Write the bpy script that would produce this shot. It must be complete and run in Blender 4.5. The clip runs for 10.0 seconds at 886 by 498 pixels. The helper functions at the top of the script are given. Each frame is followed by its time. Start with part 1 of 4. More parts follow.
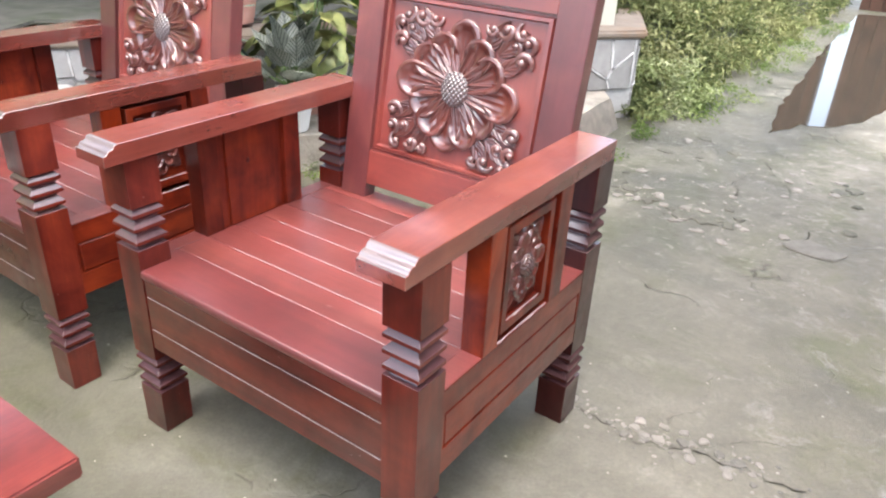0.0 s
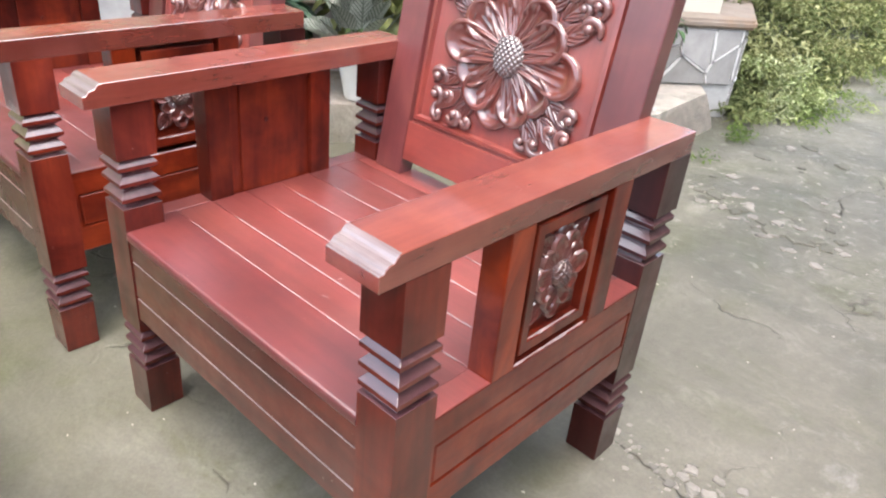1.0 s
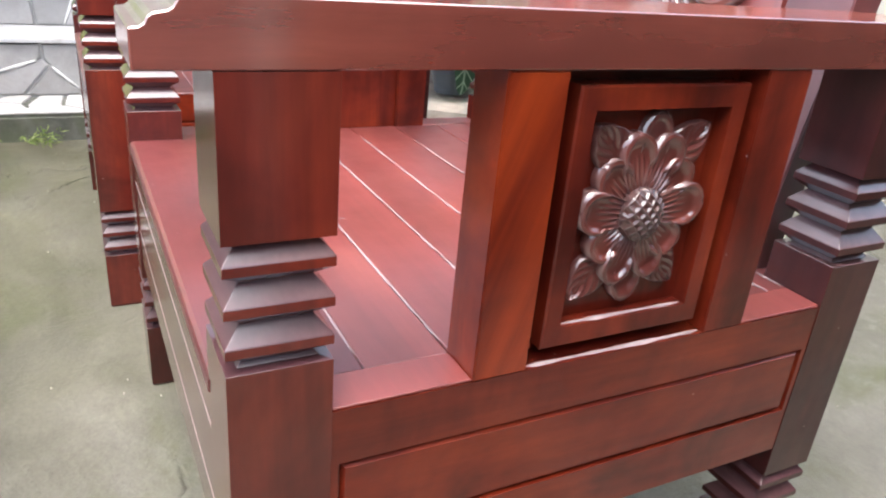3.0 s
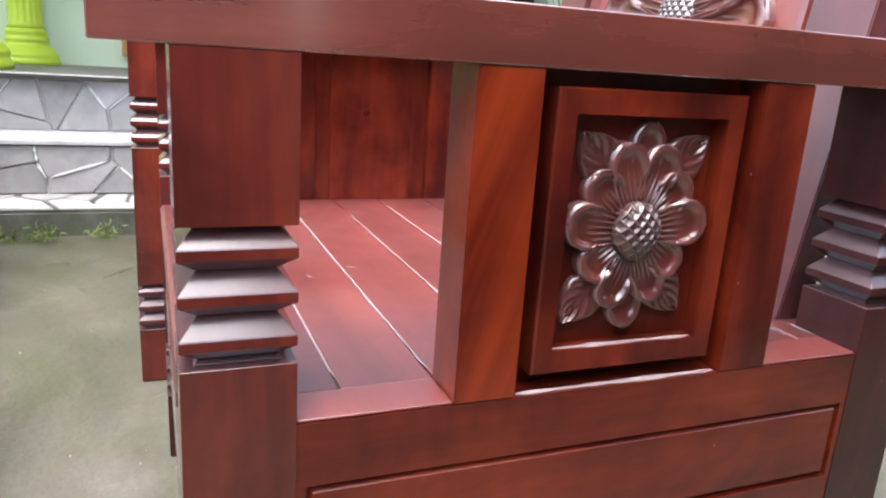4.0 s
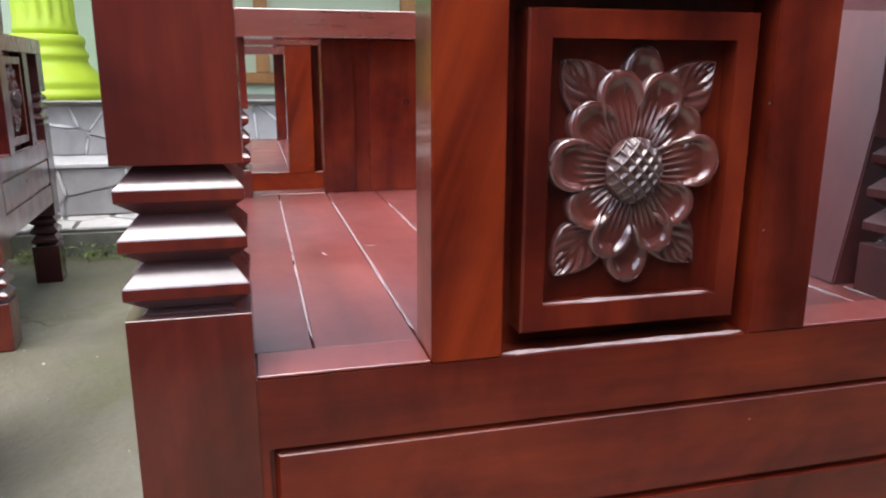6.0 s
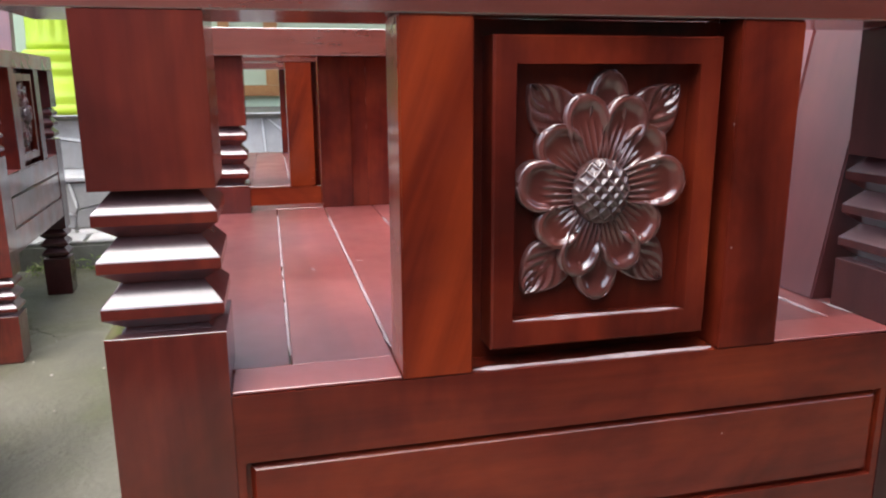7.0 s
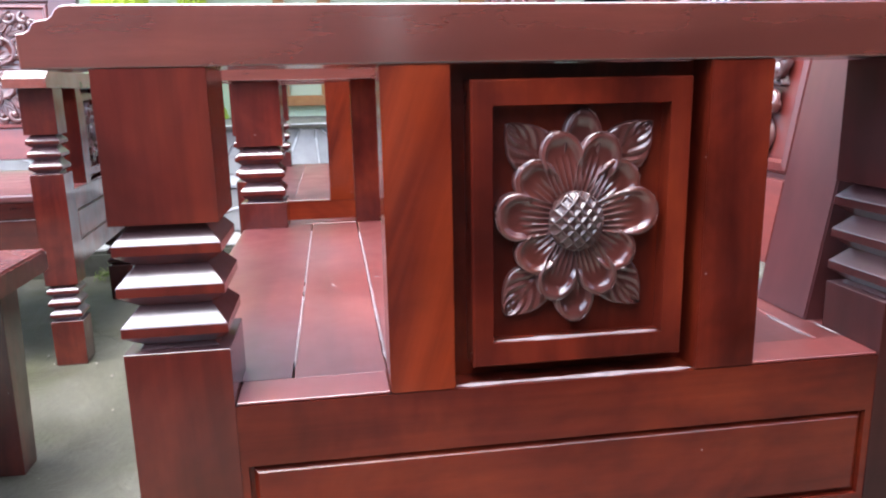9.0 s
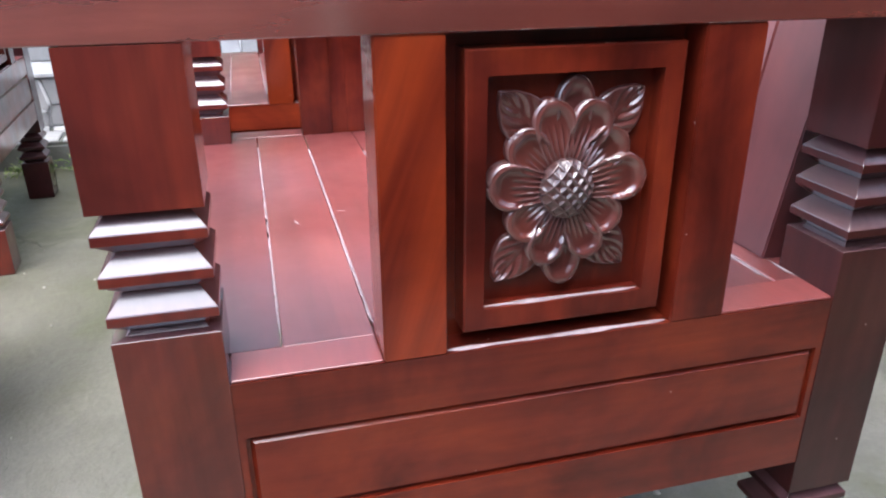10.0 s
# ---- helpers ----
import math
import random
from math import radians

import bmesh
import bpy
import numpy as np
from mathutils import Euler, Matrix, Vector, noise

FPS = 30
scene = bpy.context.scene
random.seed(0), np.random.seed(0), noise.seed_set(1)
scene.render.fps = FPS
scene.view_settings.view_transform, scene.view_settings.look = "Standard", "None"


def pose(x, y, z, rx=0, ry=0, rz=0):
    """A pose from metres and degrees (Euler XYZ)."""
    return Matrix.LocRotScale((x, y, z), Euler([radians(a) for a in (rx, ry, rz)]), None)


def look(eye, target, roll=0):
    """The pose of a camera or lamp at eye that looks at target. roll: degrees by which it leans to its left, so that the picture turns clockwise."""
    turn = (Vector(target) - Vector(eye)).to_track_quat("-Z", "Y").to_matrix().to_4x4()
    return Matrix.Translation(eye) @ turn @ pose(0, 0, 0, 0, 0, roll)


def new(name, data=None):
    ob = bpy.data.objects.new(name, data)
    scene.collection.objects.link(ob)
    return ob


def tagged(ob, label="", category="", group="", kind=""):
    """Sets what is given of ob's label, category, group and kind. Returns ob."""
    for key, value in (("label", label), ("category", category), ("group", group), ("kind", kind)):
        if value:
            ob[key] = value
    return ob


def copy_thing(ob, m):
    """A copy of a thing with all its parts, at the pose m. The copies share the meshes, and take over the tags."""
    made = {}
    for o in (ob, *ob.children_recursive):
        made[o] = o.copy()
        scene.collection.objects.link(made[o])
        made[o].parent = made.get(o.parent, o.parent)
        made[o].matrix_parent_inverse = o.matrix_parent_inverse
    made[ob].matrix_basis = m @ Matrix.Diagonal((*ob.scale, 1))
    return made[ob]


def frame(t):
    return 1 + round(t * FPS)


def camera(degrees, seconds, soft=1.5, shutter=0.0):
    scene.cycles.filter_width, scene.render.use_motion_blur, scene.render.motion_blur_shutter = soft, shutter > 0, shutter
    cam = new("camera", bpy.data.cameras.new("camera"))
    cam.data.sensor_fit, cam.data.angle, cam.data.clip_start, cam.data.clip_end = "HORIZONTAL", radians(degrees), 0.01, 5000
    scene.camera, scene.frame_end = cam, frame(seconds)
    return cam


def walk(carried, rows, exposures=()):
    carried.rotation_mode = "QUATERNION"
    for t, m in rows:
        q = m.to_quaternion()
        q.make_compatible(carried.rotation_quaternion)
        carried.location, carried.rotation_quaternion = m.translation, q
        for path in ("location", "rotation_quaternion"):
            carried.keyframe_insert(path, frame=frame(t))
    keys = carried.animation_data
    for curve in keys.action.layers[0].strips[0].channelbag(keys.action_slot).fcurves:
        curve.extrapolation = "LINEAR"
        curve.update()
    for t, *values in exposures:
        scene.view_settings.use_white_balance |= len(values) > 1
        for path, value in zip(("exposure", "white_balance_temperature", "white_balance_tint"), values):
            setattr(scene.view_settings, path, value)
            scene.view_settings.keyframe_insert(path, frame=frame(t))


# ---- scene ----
cam = camera(62.8, 10.0, soft=2.1)
PATH = [
    (0, (0.528, -0.725, 1.205), (-0.464, 0.75, 0.288), 3.0),
    (0.5, (0.516, -0.639, 1.153), (-0.525, 0.779, 0.201), 3.5),
    (1, (0.477, -0.482, 1.11), (-0.67, 0.842, 0.145), 5.7),
    (1.5, (0.446, -0.333, 1.091), (-0.829, 0.846, 0.099), 5.5),
    (2, (0.449, -0.169, 1.029), (-0.982, 0.825, 0.048), 4.4),
    (2.5, (0.429, -0.088, 0.913), (-1.085, 0.819, -0.028), 4.7),
    (2.7, (0.411, -0.073, 0.84), (-1.129, 0.819, -0.074), 5.3),
    (3.8, (0.45, -0.019, 0.708), (-1.331, 0.738, 0.204), 4.2),
    (4, (0.451, 0.001, 0.688), (-1.335, 0.739, 0.175), 3.8),
    (4.5, (0.452, 0.045, 0.644), (-1.376, 0.673, 0.129), 2.1),
    (5, (0.455, 0.073, 0.637), (-1.41, 0.661, 0.218), 1.0),
    (5.5, (0.454, 0.089, 0.63), (-1.426, 0.612, 0.191), 0.3),
    (6.8, (0.46, 0.112, 0.636), (-1.431, 0.571, 0.171), 0.1),
    (7, (0.474, 0.122, 0.641), (-1.423, 0.571, 0.197), -0.3),
    (7.5, (0.494, 0.153, 0.654), (-1.393, 0.631, 0.195), -0.4),
    (8, (0.52, 0.165, 0.666), (-1.411, 0.434, 0.223), -2.1),
    (8.5, (0.525, 0.173, 0.669), (-1.403, 0.443, 0.21), -1.4),
    (9, (0.525, 0.17, 0.668), (-1.406, 0.456, 0.233), -1.2),
    (9.5, (0.524, 0.162, 0.669), (-1.4, 0.466, 0.214), -0.8),
    (10, (0.485, 0.125, 0.741), (-1.296, 0.594, -0.039), -0.3),
]
walk(cam, [(t, look(eye, target, roll)) for t, eye, target, roll in PATH],
     exposures=[(0.0, 2.62, 6500, 9), (2.0, 2.70, 6450, 9), (2.7, 2.70, 6400, 9), (4.0, 2.62, 6250, 10), (5.0, 2.27, 6250, 10), (7.0, 2.38, 6250, 10), (7.5, 2.66, 6000, 10), (8.0, 2.73, 5800, 10), (10.0, 2.68, 5800, 10)])

# ---- light ----
world = bpy.data.worlds.new("overcast_sky")
scene.world = world
world.use_nodes = True
wt = world.node_tree
wbg = wt.nodes["Background"]
sky = wt.nodes.new("ShaderNodeTexSky")
sky.sky_type, sky.sun_disc = "NISHITA", False
sky.sun_elevation, sky.sun_rotation = radians(76), radians(142)
sky.dust_density, sky.ozone_density = 4.0, 1.0
pale = wt.nodes.new("ShaderNodeHueSaturation")
pale.inputs["Saturation"].default_value = 0.72
wt.links.new(sky.outputs["Color"], pale.inputs["Color"])
wt.links.new(pale.outputs["Color"], wbg.inputs["Color"])
wbg.inputs["Strength"].default_value = 0.15
sun = new("sun", bpy.data.lights.new("sun", "SUN"))
sun.data.energy, sun.data.angle, sun.data.color = 0.7, radians(80), (1.0, 0.985, 0.96)
sun.matrix_world = look((0.8, -1.2, 8.4), (-0.4, 0.3, 0.4))


# ---- materials ----
def nodes_of(name):
    m = bpy.data.materials.new(name)
    m.use_nodes = True
    nt = m.node_tree
    return m, nt, nt.nodes["Principled BSDF"]


def ramp(nt, fac, stops):
    r = nt.nodes.new("ShaderNodeValToRGB")
    e = r.color_ramp.elements
    while len(e) < len(stops):
        e.new(0.5)
    for el, (p, c) in zip(e, stops):
        el.position, el.color = p, (*c, 1) if len(c) == 3 else c
    nt.links.new(fac, r.inputs["Fac"])
    return r.outputs["Color"]


def noise_tex(nt, vec, scale, detail=4.0, rough=0.55, distortion=0.0):
    n = nt.nodes.new("ShaderNodeTexNoise")
    n.inputs["Scale"].default_value, n.inputs["Detail"].default_value = scale, detail
    n.inputs["Roughness"].default_value, n.inputs["Distortion"].default_value = rough, distortion
    nt.links.new(vec, n.inputs["Vector"])
    return n.outputs["Fac"]


def mixed(nt, fac, a, b, kind="MIX"):
    m = nt.nodes.new("ShaderNodeMix")
    m.data_type, m.blend_type = "RGBA", kind
    for sock, v in ((m.inputs["Factor"], fac), (m.inputs["A"], a), (m.inputs["B"], b)):
        if isinstance(v, (int, float)):
            sock.default_value = v
        elif isinstance(v, tuple):
            sock.default_value = (*v, 1)
        else:
            nt.links.new(v, sock)
    return m.outputs["Result"]


def bumped(nt, bsdf, height, strength, distance):
    b = nt.nodes.new("ShaderNodeBump")
    b.inputs["Strength"].default_value, b.inputs["Distance"].default_value = strength, distance
    nt.links.new(height, b.inputs["Height"])
    nt.links.new(b.outputs["Normal"], bsdf.inputs["Normal"])


def place(nt, scale=(1, 1, 1), spread=0.0, turn=(0, 0, 0)):
    """Object coordinates, scaled, moved by a random step per object."""
    co = nt.nodes.new("ShaderNodeTexCoord").outputs["Object"]
    mp = nt.nodes.new("ShaderNodeMapping")
    mp.inputs["Scale"].default_value = scale
    if any(turn):
        first = nt.nodes.new("ShaderNodeMapping")
        first.inputs["Rotation"].default_value = [radians(a) for a in turn]
        nt.links.new(co, first.inputs["Vector"])
        co = first.outputs["Vector"]
    nt.links.new(co, mp.inputs["Vector"])
    if not spread:
        return mp.outputs["Vector"], None
    rnd = nt.nodes.new("ShaderNodeObjectInfo").outputs["Random"]
    mul = nt.nodes.new("ShaderNodeMath")
    mul.operation = "MULTIPLY"
    mul.inputs[1].default_value = spread
    nt.links.new(rnd, mul.inputs[0])
    add = nt.nodes.new("ShaderNodeVectorMath")
    nt.links.new(mp.outputs["Vector"], add.inputs[0])
    nt.links.new(mul.outputs["Value"], add.inputs[1])
    return add.outputs["Vector"], rnd


def wood(name, axis, dark, light, rough=(0.3, 0.5), coat=1.0, tone=0.3, shine=0.16, ior=1.7, cloud=0.65, specks=True, figure=1.1, grain=0.85, slant=0.0, worn=0.0):
    """Stained, lacquered mahogany-red hardwood; the grain runs along the axis."""
    m, nt, b = nodes_of(name)
    stretch = [9.0, 9.0, 9.0]
    stretch["xyz".index(axis)] = 0.9
    vec, rnd = place(nt, stretch, 37.0, (slant, 0, 0))
    broad = noise_tex(nt, vec, 1.2, 4, 0.55, figure)
    fine = noise_tex(nt, vec, 10.0, 6, 0.7, 0.3)
    mid = tuple(0.5 * (a + c) for a, c in zip(dark, light))
    col = ramp(nt, broad, [(0.32, dark), (0.52, mid), (0.72, light)])
    streak = ramp(nt, fine, [(0.3, (0.82, 0.79, 0.78)), (0.62, (1.05, 1.05, 1.05))])
    col = mixed(nt, grain, col, streak, "MULTIPLY")
    # blotches where the stain lies thick or is worn thin
    co2, _ = place(nt, (1, 1, 1), 11.0)
    blot = noise_tex(nt, co2, 6.5, 4, 0.6, 0.5)
    col = mixed(nt, cloud, col, ramp(nt, blot, [(0.34, (0.42, 0.36, 0.36)), (0.5, (0.95, 0.9, 0.88)), (0.68, (1.6, 1.9, 1.35))]), "MULTIPLY")
    piece = ramp(nt, rnd, [(0.0, (1 - tone,) * 3), (1.0, (1 + tone, 1 + 1.2 * tone, 1 + tone))])
    col = mixed(nt, 1.0, col, piece, "MULTIPLY")
    # specks of dust and chipped lacquer
    vor = nt.nodes.new("ShaderNodeTexVoronoi")
    vor.inputs["Scale"].default_value = 26.0
    nt.links.new(co2, vor.inputs["Vector"])
    if specks:
        speck = ramp(nt, vor.outputs["Distance"], [(0.018, (0.4, 0.4, 0.4)), (0.034, (0, 0, 0))])
        col = mixed(nt, speck, col, (0.42, 0.34, 0.34))
    if worn:
        # pale glints coloured onto sharp ridges by the worn amount, besides dried polish
        edge = nt.nodes.new("ShaderNodeNewGeometry").outputs["Pointiness"]
        glint = ramp(nt, edge, [(0.515, (0, 0, 0)), (0.60, (worn,) * 3)])
        col = mixed(nt, glint, col, (0.40, 0.34, 0.335))
    nt.links.new(col, b.inputs["Base Color"])
    smear = noise_tex(nt, co2, 14.0, 4, 0.6)
    r = ramp(nt, smear, [(0.3, (rough[0],) * 3), (0.75, (rough[1],) * 3)])
    nt.links.new(r, b.inputs["Roughness"])
    cr = ramp(nt, smear, [(0.3, (shine * 0.95,) * 3), (0.75, (shine * 1.2,) * 3)])
    nt.links.new(cr, b.inputs["Coat Roughness"])
    b.inputs["Coat Weight"].default_value = coat
    b.inputs["Specular IOR Level"].default_value, b.inputs["Coat IOR"].default_value = 0.15, ior
    bumped(nt, b, fine, 0.05, 0.0006)
    return m


DARK, LIGHT = (0.043, 0.0046, 0.0033), (0.112, 0.0122, 0.0072)
WOOD = {a: wood("red_stained_wood_" + a, a, DARK, LIGHT) for a in "xyz"}
TABLETOP = wood("table_top_wood", "y", (0.065, 0.010, 0.009), (0.13, 0.022, 0.019), ior=1.75, shine=0.17, cloud=0.4)
TABLEWOOD = {a: wood("table_wood_" + a, a, (0.032, 0.0036, 0.0026), (0.095, 0.0105, 0.006), ior=1.65) for a in "yz"}
RAILWOOD = {a: wood("rail_wood_" + a, a, (0.05958, 0.005597, 0.003183), (0.1501, 0.01736, 0.006586), ior=1.36, cloud=0.9) for a in "xz"}
POSTWOOD = wood("post_wood", "z", (0.0441, 0.00495, 0.0037), (0.1153, 0.01368, 0.008), ior=1.5, shine=0.14)
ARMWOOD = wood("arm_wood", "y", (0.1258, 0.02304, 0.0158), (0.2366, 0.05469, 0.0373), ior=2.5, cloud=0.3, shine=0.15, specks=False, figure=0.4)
NOSESHEEN = wood("nose_wood", "x", (0.108, 0.0738, 0.0765), (0.18, 0.135, 0.1395), ior=1.95, shine=0.2, cloud=0.3)
RINGSHEEN = wood("ring_slope_wood", "x", (0.058, 0.022, 0.026), (0.10, 0.046, 0.052), ior=1.7, shine=0.2, cloud=0.3)
SHADEDPOST = wood("dark_post_wood", "z", (0.02312, 0.003553, 0.00374), (0.04913, 0.008075, 0.00782), ior=1.32, shine=0.14)
BACKWOOD = {a: wood("back_wood_" + a, a, (0.1261, 0.018, 0.01418), (0.2425, 0.04, 0.03045), ior=1.9, cloud=0.45, shine=0.38) for a in "xz"}
STILEWOOD = wood("stile_wood", "z", (0.07905, 0.01674, 0.01767), (0.1535, 0.03534, 0.0372), ior=1.75, cloud=0.45, shine=0.34, specks=False, figure=0.4)
AMBER = wood("amber_wood", "z", (0.088, 0.0075, 0.0022), (0.27, 0.034, 0.0065), tone=0.05, ior=1.45, cloud=0.35, figure=1.6, grain=0.45, slant=17.0)
CARVED = wood("carved_dark_wood", "z", (0.07, 0.015, 0.0115), (0.145, 0.034, 0.026), (0.3, 0.45), 1.0, 0.1, 0.19, 1.8, 0.3, worn=0.18)
SIDESEED = wood("side_seed_wood", "z", (0.03825, 0.01275, 0.01063), (0.07969, 0.02869, 0.02444), (0.35, 0.5), 1.0, 0.1, 0.2, 1.65, 0.3, worn=0.25)
SEEDWOOD = wood("seed_head_wood", "z", (0.048, 0.024, 0.0224), (0.104, 0.06, 0.056), (0.3, 0.45), 1.0, 0.1, 0.17, 1.9, 0.3, worn=0.5)
SIDECARVED = wood("side_carving_wood", "z", (0.06581, 0.01384, 0.01075), (0.1402, 0.0306, 0.02389), (0.35, 0.5), 1.0, 0.1, 0.12, 1.8, 0.3, worn=0.15)
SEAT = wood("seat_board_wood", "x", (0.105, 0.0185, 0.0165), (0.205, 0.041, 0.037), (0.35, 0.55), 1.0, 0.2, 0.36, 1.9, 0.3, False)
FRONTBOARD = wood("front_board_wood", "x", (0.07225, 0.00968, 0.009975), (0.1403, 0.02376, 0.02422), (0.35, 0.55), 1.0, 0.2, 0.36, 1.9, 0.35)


def rough_stuff(name, stops, scale, detail=6.0, roughness=0.85, bump=0.3, dist=0.01, spread=0.0, tone=0.0, second=None):
    m, nt, b = nodes_of(name)
    vec, rnd = place(nt, (1, 1, 1), spread)
    f = noise_tex(nt, vec, scale, detail, 0.62, 0.4)
    col = ramp(nt, f, stops)
    if second:
        g = noise_tex(nt, vec, second[0], 3, 0.5, 0.8)
        col = mixed(nt, ramp(nt, g, [(second[2], (0, 0, 0)), (second[3], (1, 1, 1))]), col, second[1])
    if tone:
        col = mixed(nt, 1.0, col, ramp(nt, rnd, [(0, (1 - tone,) * 3), (1, (1 + tone,) * 3)]), "MULTIPLY")
    nt.links.new(col, b.inputs["Base Color"])
    b.inputs["Roughness"].default_value = roughness
    h = noise_tex(nt, vec, scale * 6, 6, 0.7)
    bumped(nt, b, h, bump, dist)
    return m


STONE = rough_stuff("grey_cladding_stone", [(0.3, (0.2425, 0.2313, 0.222)), (0.7, (0.3545, 0.3405, 0.3265))], 9, spread=31, tone=0.16, roughness=0.7)
MORTAR = rough_stuff("grey_mortar", [(0.3, (0.33, 0.32, 0.305)), (0.7, (0.47, 0.46, 0.445))], 14)
POINTING = rough_stuff("white_pointing", [(0.3, (0.60, 0.59, 0.575)), (0.7, (0.74, 0.73, 0.71))], 30, spread=13, bump=0.5)
PAVING = rough_stuff("broken_tile_paving", [(0.3, (0.36, 0.345, 0.325)), (0.7, (0.54, 0.525, 0.50))], 8, spread=23, tone=0.25, roughness=0.6)
CEMENT = rough_stuff("mossy_cement", [(0.3, (0.07, 0.072, 0.055)), (0.7, (0.17, 0.165, 0.14))], 7, second=(3.0, (0.06, 0.075, 0.03), 0.5, 0.75))
GREENWALL = rough_stuff("pale_green_paint", [(0.3, (0.52, 0.60, 0.40)), (0.7, (0.58, 0.655, 0.46))], 2.5, roughness=0.6, bump=0.05)
CREAM = rough_stuff("cream_wall_paint", [(0.3, (0.544, 0.51, 0.4165)), (0.7, (0.629, 0.595, 0.5015))], 2.5, roughness=0.6, bump=0.08)
LIME = rough_stuff("lime_green_paint", [(0.3, (0.42, 0.56, 0.025)), (0.7, (0.50, 0.63, 0.04))], 3, roughness=0.45, bump=0.05)
FRAMEWOOD = rough_stuff("brown_window_wood", [(0.3, (0.28, 0.11, 0.03)), (0.7, (0.42, 0.2, 0.06))], 12, roughness=0.4, bump=0.05)
COPING = rough_stuff("beige_coping", [(0.3, (0.19, 0.145, 0.11)), (0.7, (0.29, 0.235, 0.19))], 6, second=(4.0, (0.26, 0.15, 0.08), 0.5, 0.8))
FILLET = rough_stuff("rough_grey_cement", [(0.3, (0.3564, 0.3135, 0.2614)), (0.7, (0.5544, 0.4953, 0.4217))], 12, bump=0.8, dist=0.02, second=(5.0, (0.19, 0.185, 0.14), 0.5, 0.8))
DUST = rough_stuff("pale_dust", [(0.3, (0.17, 0.12, 0.122)), (0.7, (0.28, 0.215, 0.22))], 60, roughness=0.5, bump=0.2, dist=0.001)
TREADTILE = rough_stuff("pale_tread_tile", [(0.3, (0.44, 0.43, 0.42)), (0.7, (0.56, 0.55, 0.54))], 7, roughness=0.45, bump=0.1, second=(9.0, (0.36, 0.34, 0.31), 0.55, 0.8))
PORCHTILE = rough_stuff("porch_floor_tile", [(0.3, (0.13, 0.12, 0.1)), (0.7, (0.22, 0.205, 0.175))], 6, roughness=0.7, second=(5.0, (0.09, 0.1, 0.055), 0.5, 0.75), bump=0.03)


def part(name, bm, material, parent=None, label="", smooth=False):
    bmesh.ops.recalc_face_normals(bm, faces=bm.faces)
    me = bpy.data.meshes.new(name)
    bm.to_mesh(me)
    bm.free()
    me.materials.append(material)
    if smooth:
        me.polygons.foreach_set("use_smooth", [True] * len(me.polygons))
    ob = new(name, me)
    if parent:
        ob.parent = parent
    if label:
        ob["label"] = label
    return ob


def again(ob, m, parent=None):
    """One more object on the same mesh."""
    o = new(ob.name.split(".")[0], ob.data)
    o.parent = parent or ob.parent
    o.matrix_basis = m
    if "label" in ob:
        o["label"] = ob["label"]
    return o


def thing(name, label, category, group="", kind="", m=None):
    e = new(name)
    e.empty_display_size = 0.1
    if m:
        e.matrix_basis = m
    return tagged(e, label, category, group, kind)


def soften(bm, r, seg=2, angle=25):
    edges = [e for e in bm.edges if len(e.link_faces) == 2 and e.calc_face_angle() > radians(angle)]
    bmesh.ops.bevel(bm, geom=edges, offset=r, segments=seg, affect="EDGES", clamp_overlap=True)


def block(x0, x1, y0, y1, z0, z1, r=0.0, bm=None, seg=2):
    own = bmesh.new()
    bmesh.ops.create_cube(own, size=1, matrix=Matrix.Translation(((x0 + x1) / 2, (y0 + y1) / 2, (z0 + z1) / 2)) @ Matrix.Diagonal((x1 - x0, y1 - y0, z1 - z0, 1)))
    if r:
        soften(own, r, seg)
    if bm is None:
        return own
    me = bpy.data.meshes.new("tmp")
    own.to_mesh(me)
    own.free()
    bm.from_mesh(me)
    bpy.data.meshes.remove(me)
    return bm


def nested(rects, back):
    """A slab seen along +y: rects of (x0, x1, z0, z1, y) joined ring by ring, the last one filled; its back lies at y = back."""
    bm = bmesh.new()
    x0, x1, z0, z1, _ = rects[0]
    rings = [[bm.verts.new((x, back, z)) for x, z in ((x0, z0), (x1, z0), (x1, z1), (x0, z1))]]
    bm.faces.new(rings[0][::-1])
    for x0, x1, z0, z1, y in rects:
        ring = [bm.verts.new((x, y, z)) for x, z in ((x0, z0), (x1, z0), (x1, z1), (x0, z1))]
        for i in range(4):
            bm.faces.new((rings[-1][i], rings[-1][(i + 1) % 4], ring[(i + 1) % 4], ring[i]))
        rings.append(ring)
    bm.faces.new(rings[-1])
    return bm


def extruded(outline, x0, x1, r=0.0):
    """An outline of (y, z), drawn out along x."""
    bm = bmesh.new()
    a = [bm.verts.new((x0, y, z)) for y, z in outline]
    b = [bm.verts.new((x1, y, z)) for y, z in outline]
    bm.faces.new(a[::-1]), bm.faces.new(b)
    n = len(a)
    for i in range(n):
        bm.faces.new((a[i], a[(i + 1) % n], b[(i + 1) % n], b[i]))
    if r:
        bmesh.ops.recalc_face_normals(bm, faces=bm.faces)
        soften(bm, r, 1, 40)
    return bm


def square_turned(profile, half):
    """A square post: profile of (z, inset)."""
    bm = bmesh.new()
    prev = None
    for z, inset in profile:
        h = half - inset
        ring = [bm.verts.new((sx * h, sy * h, z)) for sx, sy in ((-1, -1), (1, -1), (1, 1), (-1, 1))]
        if prev:
            for i in range(4):
                bm.faces.new((prev[i], prev[(i + 1) % 4], ring[(i + 1) % 4], ring[i]))
        else:
            bm.faces.new(ring[::-1])
        prev = ring
    bm.faces.new(prev)
    bmesh.ops.recalc_face_normals(bm, faces=bm.faces)
    soften(bm, 0.0009, 1, 62)
    return bm


